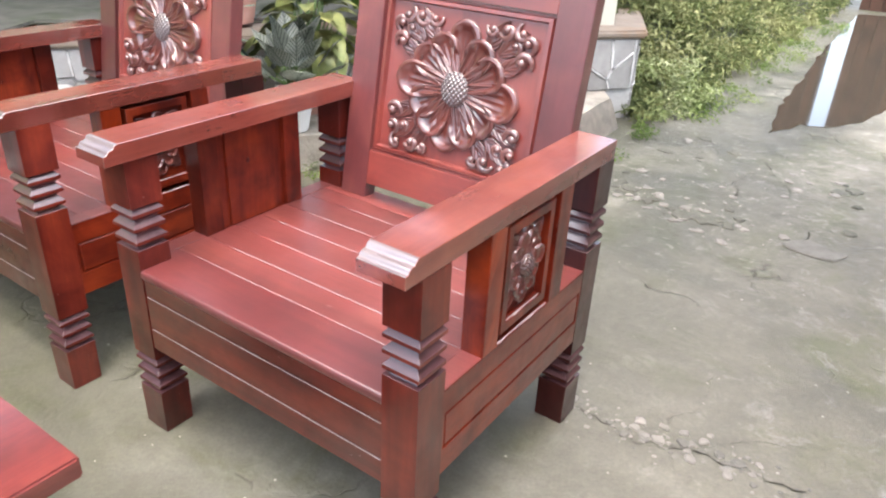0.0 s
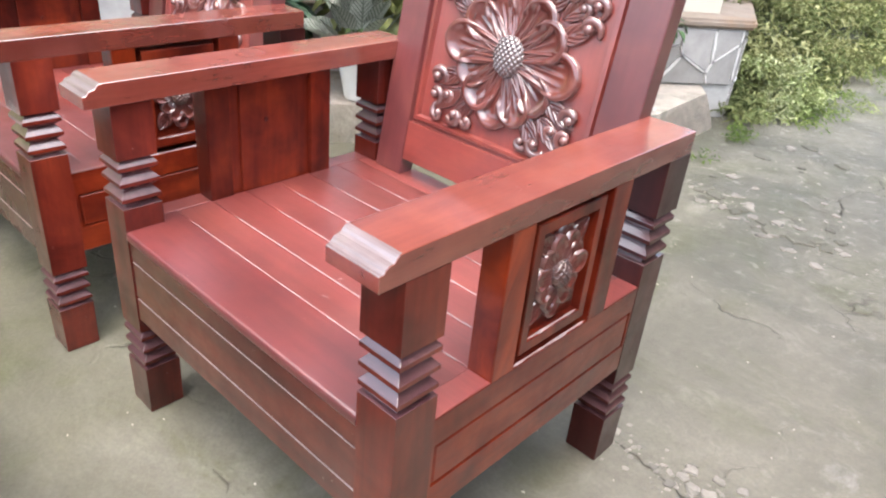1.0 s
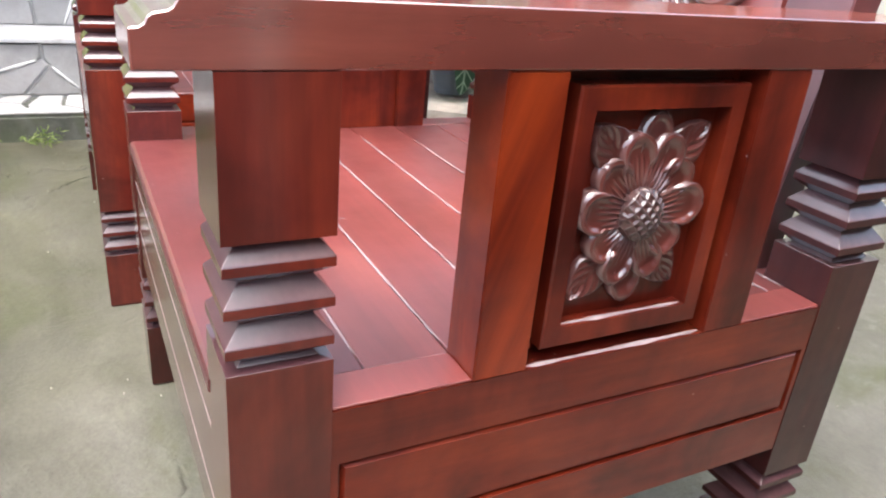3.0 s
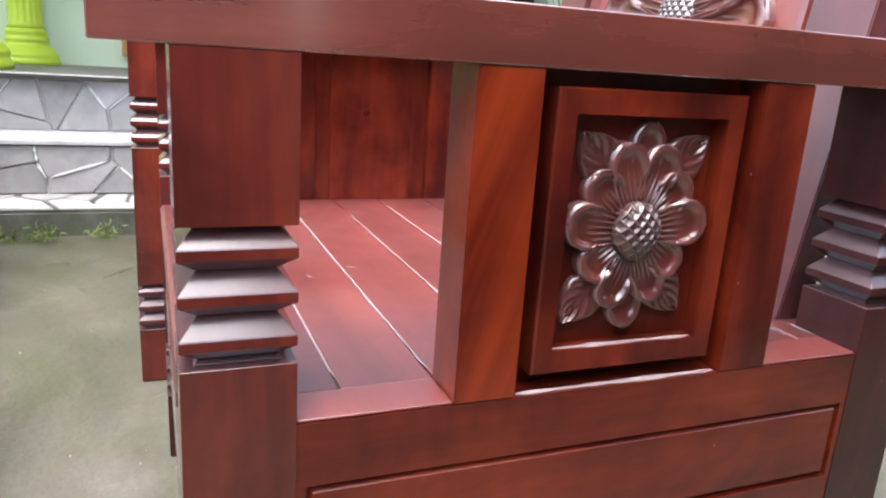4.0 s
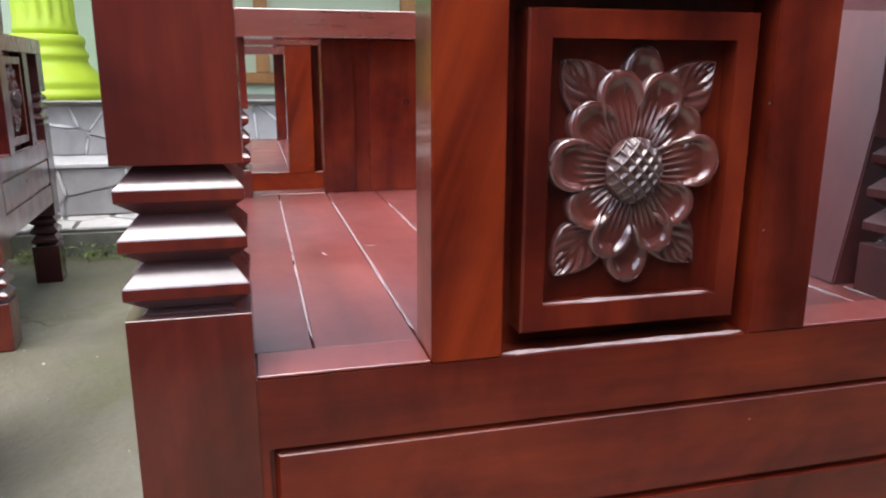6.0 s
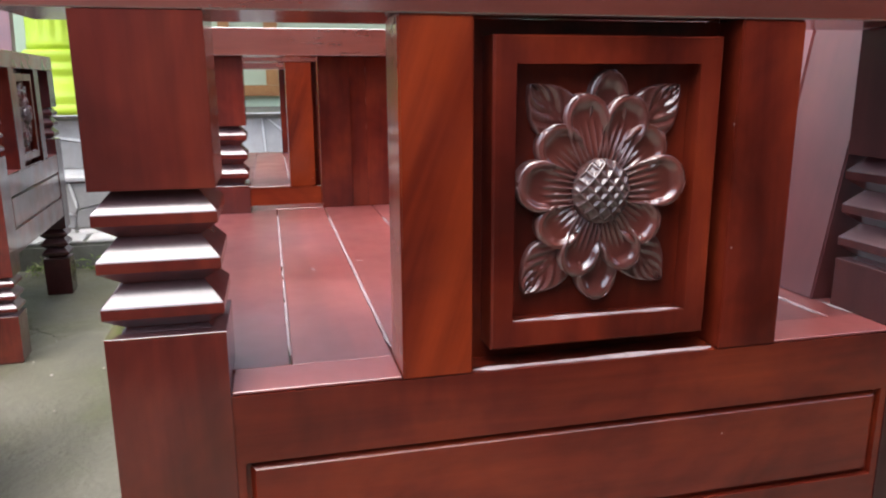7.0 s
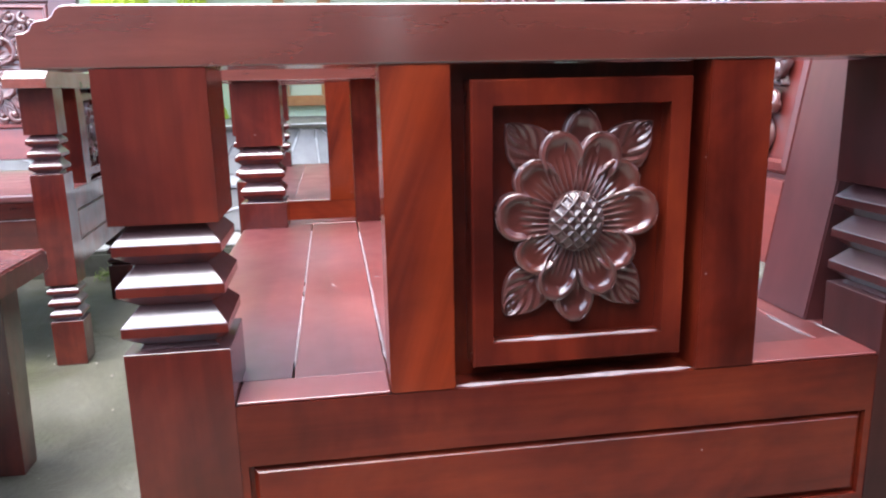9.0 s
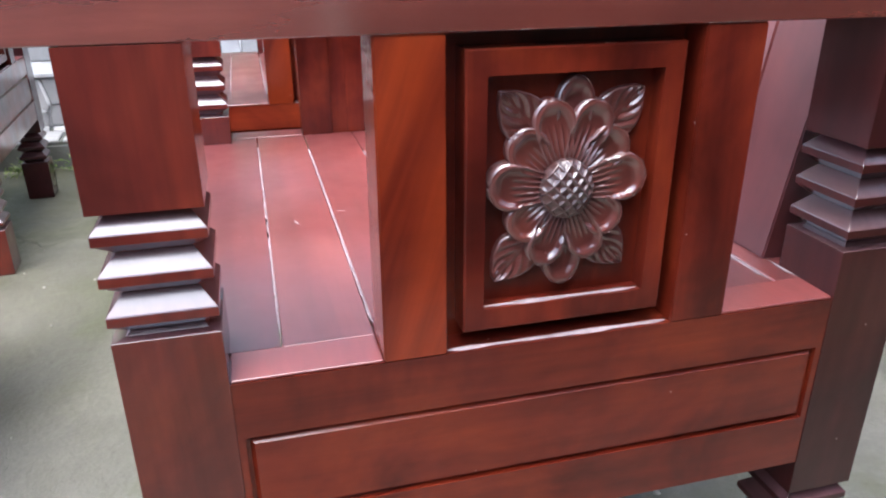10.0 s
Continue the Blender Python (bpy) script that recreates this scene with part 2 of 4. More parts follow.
def turned(profile, steps=32, flutes=0, depth=0.0, fluted=(0, 0)):
    """A round, lathed solid: profile of (z, radius)."""
    bm = bmesh.new()
    prev = None
    for z, rad in profile:
        ring = []
        for i in range(steps):
            a = 2 * math.pi * i / steps
            r = rad - (depth * (0.5 - 0.5 * math.cos(flutes * a)) if flutes and fluted[0] <= z <= fluted[1] else 0)
            ring.append(bm.verts.new((r * math.cos(a), r * math.sin(a), z)))
        if prev:
            for i in range(steps):
                bm.faces.new((prev[i], prev[(i + 1) % steps], ring[(i + 1) % steps], ring[i]))
        else:
            bm.faces.new(ring[::-1])
        prev = ring
    bm.faces.new(prev)
    return bm


def dust_bead(name, parent, x0, x1, y0, y1, z, h, seed, gaps=0.0):
    """An uneven thread of pale dust along x, low at y0 and h high at y1."""
    rng, bm = random.Random(seed), bmesh.new()
    n = max(4, int((x1 - x0) / 0.012))
    rows = None
    for i in range(n + 1):
        x = x0 + (x1 - x0) * i / n
        k = rng.uniform(0.45, 1.0) * (0.15 if rng.random() < gaps else 1.0) * (0.2 if i in (0, n) else 1.0)
        ring = [bm.verts.new(p) for p in ((x, y1 + (y0 - y1) * k, z), (x, y1 + (y0 - y1) * k * 0.5, z + h * k * 0.75), (x, y1, z + h * k), (x, y1, z - 0.0004))]
        if rows:
            for j in range(4):
                bm.faces.new((rows[j], rows[(j + 1) % 4], ring[(j + 1) % 4], ring[j]))
        else:
            bm.faces.new(ring[::-1])
        rows = ring
    bm.faces.new(rows)
    return part(name, bm, DUST, parent, "pale thread of dust and filler")


# ---- carving: drawn in x (across) and z (up), standing out towards -y ----
def crumb(cx, cy, r, rng, h):
    bm = bmesh.new()
    pts = [(r * rng.uniform(0.6, 1.25) * math.cos(a * 0.785), r * rng.uniform(0.5, 1.1) * math.sin(a * 0.785)) for a in range(8)]
    rings = [[bm.verts.new((x * f, y * f, z)) for x, y in pts] for f, z in ((1, 0.0003), (0.92, h * 0.7), (0.7, h))]
    for a, b2 in zip(rings, rings[1:]):
        for i in range(8):
            bm.faces.new((a[i], a[(i + 1) % 8], b2[(i + 1) % 8], b2[i]))
    bm.faces.new(rings[-1])
    return bm


def relief(grid):
    """A closed relief from a grid of rows of (x, z, h), with a skirt down to h = 0."""
    bm = bmesh.new()
    rows = [[bm.verts.new((x, -h, z)) for x, z, h in row] for row in grid]
    n, k = len(rows), len(rows[0])
    for i in range(n - 1):
        for j in range(k - 1):
            bm.faces.new((rows[i][j], rows[i][j + 1], rows[i + 1][j + 1], rows[i + 1][j]))
    rim = rows[0] + [r[-1] for r in rows[1:]] + rows[-1][-2::-1] + [r[0] for r in rows[-2:0:-1]]
    low = [bm.verts.new((v.co.x, 0.002, v.co.z)) for v in rim]
    m = len(rim)
    for i in range(m):
        bm.faces.new((rim[i], rim[(i + 1) % m], low[(i + 1) % m], low[i]))
    bmesh.ops.remove_doubles(bm, verts=bm.verts, dist=0.00005)
    return bm


def petal(length, width, rise, lip, grooves=5, base=0.0, n=23, k=41, shallow=False):
    """A broad scooped petal from the flower's middle outwards along +z, with a rolled lip and cut veins."""
    grid = []
    for i in range(n):
        s = (i / (n - 1)) ** 0.85
        w = 0.26 + 0.74 * min(s / 0.72, 1) ** 0.85
        if s > 0.72:
            w *= math.sqrt(max(1 - ((s - 0.72) / 0.28) ** 2, 0.01))
        row = []
        for j in range(k):
            t = 2 * j / (k - 1) - 1
            outer = min(1.0, max(0.0, (s - 0.38) / 0.27))
            q = ((abs(t) * outer) ** 4 + max(0.0, (s - 0.5) / 0.5) ** 4) ** 0.25
            rim = math.sin(0.78 * math.pi * min(1.0, max(0.0, (q - 0.68) / 0.32))) * outer
            vein = abs(math.cos(0.5 * grooves * math.pi * t)) ** 5 * max(0.0, 1 - 1.3 * s * (1 + 0.25 * t * t)) ** 0.5 * min(1, 6 * s)
            if shallow:
                rim = math.sin(0.80 * math.pi * min(1.0, max(0.0, (q - 0.70) / 0.30))) * outer
                ridge = abs(math.cos(0.5 * (grooves + 1) * math.pi * t)) ** 6 * max(0.0, 1 - 1.4 * s * (1 + 0.3 * t * t)) ** 0.5 * min(1, 6 * s)
                h = rise * (0.28 + 0.62 * math.sin(0.5 * math.pi * min(1.0, s / 0.68)) - 0.10 * max(0.0, s - 0.68) / 0.32) - 0.22 * lip * math.sin(math.pi * s) * (1 - t * t) - 0.34 * lip * outer * (1 - q * q) + 0.55 * lip * rim + 0.62 * lip * ridge
                row.append((width * w * t, base + length * s, max(h, 0.001)))
                continue
            h = rise * (0.5 + 0.25 * s) - 0.6 * lip * math.sin(math.pi * s) * (1 - t * t) + 0.75 * lip * rim + 0.62 * lip * vein
            row.append((width * w * t, base + length * s, max(h, 0.001)))
        grid.append(row)
    return relief(grid)


def carved_leaf(length, width, rise, bend=0.0, n=27, k=21):
    grid = []
    for i in range(n):
        s = i / (n - 1)
        w = max(math.sin(math.pi * s ** 0.75) ** 0.8, 0.03)
        row = []
        for j in range(k):
            t = 2 * j / (k - 1) - 1
            h = rise * (0.45 + 0.3 * abs(t) + 0.3 * abs(math.cos(2.6 * math.pi * (s * 1.6 - 0.9 * abs(t)))) ** 4 * min(1, 4 * abs(t)) * (1 - abs(t) ** 4) + 0.25 * max(0, 1 - 9 * abs(t)))
            row.append((width * w * t + bend * s * s, length * s, max(h, 0.001)))
        grid.append(row)
    return relief(grid)


def seed_head(rx, rz, rise, cells=7, n=45, cut_depth=0.13):
    grid = []
    for i in range(n):
        row = []
        for j in range(n):
            u, v = 2 * j / (n - 1) - 1, 2 * i / (n - 1) - 1
            x, z = u * math.sqrt(1 - v * v / 2), v * math.sqrt(1 - u * u / 2)
            r = min(math.hypot(x, z), 1)
            cut = max(abs(math.cos(cells * 0.5 * math.pi * (x + z) * 0.75)) ** 8, abs(math.cos(cells * 0.5 * math.pi * (x - z) * 0.75)) ** 8)
            row.append((rx * x, rz * z, rise * math.sqrt(max(1 - r * r * 0.86, 0)) + cut_depth * rise * cut))
        grid.append(row)
    return relief(grid)


def tube(points, radii, sides=8):
    """A closed round sweep along points."""
    bm = bmesh.new()
    prev = None
    pts = [Vector(p) for p in points]
    for i, (p, r) in enumerate(zip(pts, radii)):
        d = (pts[min(i + 1, len(pts) - 1)] - pts[max(i - 1, 0)]).normalized()
        side = d.cross(Vector((0, 1, 0) if abs(d.y) < 0.9 else (1, 0, 0))).normalized()
        up = side.cross(d)
        ring = [bm.verts.new(p + r * (math.cos(2 * math.pi * a / sides) * side + math.sin(2 * math.pi * a / sides) * up)) for a in range(sides)]
        if prev:
            for a in range(sides):
                bm.faces.new((prev[a], prev[(a + 1) % sides], ring[(a + 1) % sides], ring[a]))
        else:
            bm.faces.new(ring[::-1])
        prev = ring
    bm.faces.new(prev)
    return bm


def scroll(size, hand):
    """A tendril that curls into a round bead."""
    pts, radii = [], []
    for i in range(19):
        s = i / 18
        a = s * 4.4
        r = size * (1 - 0.78 * s)
        pts.append((hand * (r * math.cos(a) - size * 0.2), -size * (0.15 + 0.35 * s), r * math.sin(a)))
        radii.append(size * (0.16 + 0.2 * math.sin(math.pi * min(s * 1.2, 1))) + 0.0004)
    bm = tube(pts, radii)
    bmesh.ops.create_uvsphere(bm, u_segments=12, v_segments=8, radius=size * 0.42, matrix=Matrix.Translation((-hand * size * 0.2, -size * 0.4, 0)))
    return bm


# ---- the armchairs ----
HALF = 0.400            # half the chair's width
POST = 0.0375           # half a post's width
LIFT = 0.018            # the seat frame stands this much higher on its legs


def three_rings(top, pitch, inset):
    """Three square rings below z = top, rounded above, undercut below."""
    rows = [(top + 0.0024, 0), (top + 0.0020, inset)]
    for i in range(3):
        z = top - 0.0118 - i * pitch
        rows += [(z + 0.0135, inset), (z + 0.0004, 0.0006), (z - 0.0006, 0), (z - 0.0075, 0), (z - 0.0164, inset)]
    return rows


def build_armchair(m, label):
    chair = thing("armchair", label, "armchair", "matching carved armchairs", m=m)
    # posts, front and back, each with two sets of rings
    low = sorted(three_rings(0.2075 - LIFT, 0.0302, 0.012))
    high = sorted(three_rings(0.5575, 0.0302, 0.012))
    prof = [(-LIFT, 0.0035), (-LIFT + 0.004, 0.001), (0.1155 - LIFT, 0.0), (0.116 - LIFT, 0.009)] + [p for p in low if p[0] > 0.1175 - LIFT]
    prof += [(0.465, 0.0), (0.4655, 0.009)] + [p for p in high if p[0] > 0.467] + [(0.6665, 0.0)]
    leg = None
    for sx in (1, -1):
        for y in (0.0125 + POST, 0.6235 + POST):
            at = pose(sx * (HALF - POST), y, 0)
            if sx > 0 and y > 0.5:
                # the shade on this rear leg is put into its darker wood colour
                rear = part("leg", square_turned(prof, POST), SHADEDPOST, chair, "leg with shade coloured in as a darker purple")
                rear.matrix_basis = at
            elif leg is None:
                leg = part("leg", square_turned(prof, POST), POSTWOOD, chair)
                leg.matrix_basis = at
            else:
                again(leg, at)
    # pale sky sheen coloured onto the rings' upper slopes, besides some dust
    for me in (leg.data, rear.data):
        me.materials.append(RINGSHEEN)
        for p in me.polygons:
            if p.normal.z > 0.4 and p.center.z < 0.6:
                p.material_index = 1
    # arms: a bevelled board with a moulded nose
    nose = [(0.695, 0.667), (0.695, 0.7075), (0.0040, 0.7075), (-0.0010, 0.7066), (-0.0040, 0.7042), (-0.0062, 0.7006), (-0.0092, 0.6986), (-0.0130, 0.6980), (-0.0168, 0.6972),
            (-0.0196, 0.6950), (-0.0212, 0.6918), (-0.0240, 0.6900), (-0.0295, 0.6895), (-0.0295, 0.667)]
    for sx, fore in ((1, 0.0), (-1, -0.006)):
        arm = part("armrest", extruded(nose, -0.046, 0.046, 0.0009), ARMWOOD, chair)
        arm.matrix_basis = pose(sx * (HALF - 0.0455), fore, 0)
        # the nose's upward bevels get a pale colour in place of sky sheen
        arm.data.materials.append(NOSESHEEN)
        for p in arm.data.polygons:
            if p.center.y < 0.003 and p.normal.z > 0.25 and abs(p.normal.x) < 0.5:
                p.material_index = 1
    # side rails with a grooved field, drawn facing -y and turned outwards
    rail = part("side_rail", nested([(-0.268, 0.268, -0.093, 0.093, 0.0), (-0.262, 0.262, -0.037, 0.043, 0.0), (-0.262, 0.262, -0.037, 0.043, 0.005),
                                     (-0.2590, 0.2590, -0.0340, 0.0400, 0.005), (-0.2555, 0.2555, -0.0305, 0.0365, 0.0005)], 0.0465), RAILWOOD["x"], chair)
    rail.matrix_basis = pose(HALF - 0.001, 0.3555, 0.325, 0, 0, 90)
    again(rail, pose(-HALF + 0.001, 0.3555, 0.325, 0, 0, -90))
    for sx in (1, -1):
        for y0, y1 in ((0.205, 0.256), (0.4555, 0.5075)):
            x = sorted((sx * (HALF - 0.0005), sx * (HALF - 0.048)))
            part("side_stile", block(x[0], x[1], y0, y1, 0.4182, 0.6668, 0.0012), AMBER if y0 < 0.3 and sx > 0 else RAILWOOD["z"], chair)
    # front and rear rails
    part("front_rail", nested([(-0.327, 0.327, 0.226, 0.4015, 0.0150), (-0.3248, 0.3248, 0.2755, 0.3625, 0.0150), (-0.3248, 0.3248, 0.2755, 0.3625, 0.0200),
                               (-0.3245, 0.3245, 0.2795, 0.3585, 0.0200), (-0.3240, 0.3240, 0.2803, 0.3577, 0.0150)], 0.05), WOOD["x"], chair)
    for z in (0.2757, 0.3577):
        part("dust_line", block(-0.322, 0.322, 0.01488, 0.0175, z - 0.0004, z + 0.0003), DUST, chair)
    part("rear_rail", block(-0.327, 0.327, 0.64, 0.675, 0.24, 0.40, 0.002), WOOD["x"], chair)
    # seat boards
    bm = extruded([(0.0868, 0.400), (0.0868, 0.4205), (0.017, 0.4205), (0.0132, 0.4190), (0.0115, 0.4150), (0.0115, 0.4060), (0.0130, 0.4020), (0.016, 0.400)], -0.3255, 0.3255)
    block(-0.3555, 0.3555, 0.0868, 0.1270, 0.400, 0.4205, 0.0, bm)
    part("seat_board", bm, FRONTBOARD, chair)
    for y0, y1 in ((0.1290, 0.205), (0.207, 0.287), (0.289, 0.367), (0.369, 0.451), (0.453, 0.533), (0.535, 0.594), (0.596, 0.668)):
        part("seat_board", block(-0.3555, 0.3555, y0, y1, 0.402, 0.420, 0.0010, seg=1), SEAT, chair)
    for i, y in enumerate((0.1280, 0.206, 0.288, 0.368, 0.452, 0.534)):
        dust_bead("joint_filler", chair, -0.30 + 0.03 * (i % 3), 0.335, y - 0.0020, y + 0.0012, 0.4199, 0.0007, 40 + i, 0.06)
    for sx in (1, -1):
        for y0, y1 in ((0.0885, 0.2045), (0.5080, 0.6230)):
            x = sorted((sx * 0.3558, sx * (HALF - 0.0022)))
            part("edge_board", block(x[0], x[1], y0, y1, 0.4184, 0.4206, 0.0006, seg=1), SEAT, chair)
    dust_bead("dust_line", chair, 0.282, 0.353, 0.587, 0.594, 0.4202, 0.0006, 61, 0.1)
    dust_bead("dust_line", chair, 0.300, 0.353, 0.617, 0.6225, 0.4206, 0.0006, 62, 0.3)
    for x, y, r, turn in ((0.070, 0.162, 0.007, 20), (0.042, 0.217, 0.006, 65)):
        part("worn_mark", crumb(0, 0, r, random.Random(int(1000 * x)), 0.0002), DUST, chair, "small pale worn mark").matrix_basis = pose(x, y, 0.4205 if y < 0.127 else 0.4199, 0, 0, turn) @ Matrix.Diagonal((1, 0.3, 1, 1))
    build_side_panel(chair)
    build_backrest(chair)
    return chair


def build_side_panel(chair):
    """The carved panel in each arm: a sunk frame round a sunflower with four leaves."""
    w, h = 0.0995, 0.1225
    bm = nested([(-w, w, -h, h + 0.0036, 0.030), (-w + 0.0145, w - 0.0110, -h + 0.0145, h - 0.0080, 0.030), (-w + 0.0145, w - 0.0110, -h + 0.0145, h - 0.0080, 0.0060),
                 (-w + 0.0160, w - 0.0125, -h + 0.0160, h - 0.0095, 0.0045), (-w + 0.031, w - 0.0285, -h + 0.034, h - 0.0270, 0.0045), (-w + 0.031, w - 0.0285, -h + 0.034, h - 0.0270, 0.021)], 0.036)
    panel = part("side_panel", bm, RAILWOOD["z"], chair)
    panel.matrix_basis = pose(HALF - 0.0005, 0.3558, 0.5405, 0, 0, 90)
    part("panel_back", block(-w + 0.030, w - 0.026, 0.0362, 0.0420, -h + 0.001, h + 0.003, 0.0012), RAILWOOD["z"], panel)
    dust_bead("dust_line", panel, -w + 0.001, w - 0.001, 0.0014, 0.006, -h + 0.0004, 0.0022, 7)
    dust_bead("dust_line", panel, -w + 0.032, w - 0.030, 0.0054, 0.010, -h + 0.034, 0.0020, 8)
    dust_bead("dust_line", panel, -w + 0.016, w - 0.013, 0.0052, 0.0075, h - 0.0088, 0.0008, 9, 0.4)
    y, cx, cz = 0.021, -0.002, 0.0062
    # twelve lobes, the upright ones longest: angle, length, half width, rise, how far forward
    lobes = ((5, 0.086, 0.0150, 0.009, 0), (179, 0.083, 0.0160, 0.010, 0), (-13, 0.071, 0.0165, 0.012, 0.0012), (21, 0.072, 0.0165, 0.012, 0.0012),
             (-45, 0.061, 0.0170, 0.012, 0.0004), (49, 0.063, 0.0170, 0.012, 0.0004), (-84, 0.064, 0.0185, 0.014, 0.0018), (83, 0.067, 0.0190, 0.014, 0.0018),
             (-129, 0.056, 0.0165, 0.013, 0.0008), (127, 0.058, 0.0165, 0.013, 0.0008), (-162, 0.066, 0.0150, 0.013, 0.0018), (157, 0.065, 0.0150, 0.013, 0.0018))
    for a, length, wid, rise, out in lobes:
        part("petal", petal(length, wid, rise, 0.0062, shallow=True), SIDECARVED, panel, smooth=True).matrix_basis = pose(cx, y - out, cz, 0, a, 0)
    leaf = None
    for dx, dz, a in ((-0.021, 0.041, -43), (0.029, 0.041, 44), (-0.024, -0.040, -138), (0.024, -0.037, 137)):
        if leaf is None:
            leaf = part("leaf", carved_leaf(0.047, 0.0185, 0.010), SIDECARVED, panel, smooth=True)
            leaf.matrix_basis = pose(cx + dx, y, cz + dz, 0, a, 0)
        else:
            again(leaf, pose(cx + dx, y, cz + dz, 0, a, 0))
    part("seed_head", seed_head(0.0215, 0.0235, 0.016, 6, 61), SIDESEED, panel, smooth=True).matrix_basis = pose(cx, y - 0.009, cz, 0, 0, 0)
    part("knot", turned([(0, 0.006), (0.0012, 0.0055), (0.0016, 0.003), (0.0004, 0.002)], 14), RAILWOOD["z"], panel, "small dark knot").matrix_basis = pose(0.012, 0.0418, 0.028, -90, 0, 0)
    other = again(panel, pose(-HALF + 0.0005, 0.3558, 0.5405, 0, 0, -90), chair)
    for o in list(panel.children):
        again(o, o.matrix_basis.copy(), other)


def build_backrest(chair):
    """The leaning back: two stiles, rails and a moulded panel with a large flower and corner scrolls."""
    w, z0, z1 = 0.230, 0.128, 0.523
    bm = nested([(-w, w, z0, z1, 0.013), (-w + 0.006, w - 0.006, z0 + 0.006, z1 - 0.006, 0.013), (-w + 0.009, w - 0.009, z0 + 0.009, z1 - 0.009, 0.005),
                 (-w + 0.017, w - 0.017, z0 + 0.017, z1 - 0.017, 0.004), (-w + 0.021, w - 0.021, z0 + 0.021, z1 - 0.021, 0.0150), (-w + 0.024, w - 0.024, z0 + 0.024, z1 - 0.024, 0.0145)], 0.030)
    back = part("backrest", bm, BACKWOOD["z"], chair)
    back.matrix_basis = pose(-0.004, 0.617, 0.4205, -9.2, 0, 0)
    for sx in (1, -1):
        x = sorted((sx * (w + 0.0002), sx * 0.311))
        part("back_stile", block(x[0], x[1], 0.0, 0.042, 0.0, 0.64, 0.0015), STILEWOOD, back)
    part("back_rail", block(-w + 0.0002, w - 0.0002, 0.001, 0.040, 0.038, z0 - 0.0005, 0.0015), BACKWOOD["x"], back)
    part("back_rail", block(-w + 0.0002, w - 0.0002, 0.001, 0.040, z1 + 0.0005, 0.635, 0.0015), BACKWOOD["x"], back)
    zc, y = 0.5 * (z0 + z1), 0.0145
    for a, length, wid, rise, out in ((4, 0.160, 0.042, 0.018, 0), (186, 0.152, 0.044, 0.018, 0), (33, 0.138, 0.040, 0.024, 0.001), (62, 0.138, 0.043, 0.027, 0.002), (94, 0.172, 0.047, 0.026, 0.001),
                                      (128, 0.140, 0.042, 0.022, 0), (157, 0.142, 0.041, 0.025, 0.001), (214, 0.140, 0.042, 0.024, 0.001), (243, 0.136, 0.042, 0.022, 0), (272, 0.168, 0.046, 0.026, 0.002),
                                      (303, 0.142, 0.043, 0.024, 0), (333, 0.136, 0.040, 0.022, 0.001)):
        part("petal", petal(length, 0.97 * wid, 0.52 * rise, 0.0105), CARVED, back, smooth=True).matrix_basis = pose(0, y - out, zc, 0, a, 0)
    part("seed_head", seed_head(0.037, 0.041, 0.018, 8, 57, -0.2), SEEDWOOD, back, smooth=True).matrix_basis = pose(0, y - 0.006, zc, 0, 0, 0)
    leaf = part("leaf", carved_leaf(0.088, 0.019, 0.012), CARVED, back, smooth=True)
    curls = {h: part("scroll", scroll(0.022, h), CARVED, back, smooth=True) for h in (1, -1)}
    first, first_curl = True, {1: True, -1: True}
    for sx in (1, -1):
        for sz in (1, -1):
            base = 48 if sz > 0 else 132
            for a, r in ((base - 14, 0.118), (base + 14, 0.118), (base, 0.138)):
                at = pose(sx * r * math.sin(radians(a)), y, zc + r * math.cos(radians(a)), 0, sx * a, 0)
                if first:
                    leaf.matrix_basis, first = at, False
                else:
                    again(leaf, at)
            for dx, dz, turn, size in ((0.168, 0.084, 30, 0.95), (0.172, 0.124, 80, 0.85), (0.112, 0.150, 160, 0.9), (0.155, 0.152, 250, 0.85), (0.076, 0.150, 200, 0.75), (0.140, 0.116, 120, 0.7)):
                hand = sx * sz
                at = pose(sx * dx, y, zc + sz * dz, 0, turn * sx * sz, 0) @ Matrix.Scale(1.22 * size, 4)
                if first_curl[hand]:
                    curls[hand].matrix_basis, first_curl[hand] = at, False
                else:
                    again(curls[hand], at, back)


main_chair = build_armchair(pose(-0.400, 0, LIFT), "dark red lacquered wooden armchair with carved flower panels and slatted seat")
second = copy_thing(main_chair, pose(-1.436, -0.045, LIFT))
second["label"] = "dark red lacquered wooden armchair with carved flowers, standing beside its twin"
third = copy_thing(main_chair, pose(-1.296, -0.870, LIFT, 0, 0, 93.2))
for o in third.children:
    if o.type == "MESH" and o.data.materials[0] == AMBER:
        o.data = o.data.copy()
        o.data.materials[0] = RAILWOOD["z"]
third["label"] = "dark red lacquered carved wooden armchair turned towards the low table"


# ---- low table ----
def build_table():
    t = thing("coffee_table", "low dark red lacquered wooden table in front of the armchairs", "table", m=pose(-0.600, -0.945, 0))
    part("tabletop", block(-0.235, 0.235, -0.6, 0.6, 0.362, 0.402, 0.004), TABLETOP, t)
    part("apron", block(-0.19, 0.19, -0.50, 0.50, 0.29, 0.3615, 0.002), TABLEWOOD["y"], t)
    leg = part("leg", square_turned([(0, 0.008), (0.3615, 0.0)], 0.036), TABLEWOOD["z"], t)
    leg.matrix_basis = pose(-0.195, 0.508, 0)
    for x, y in ((0.195, 0.508), (-0.195, -0.508), (0.195, -0.508)):
        again(leg, pose(x, y, 0))


build_table()


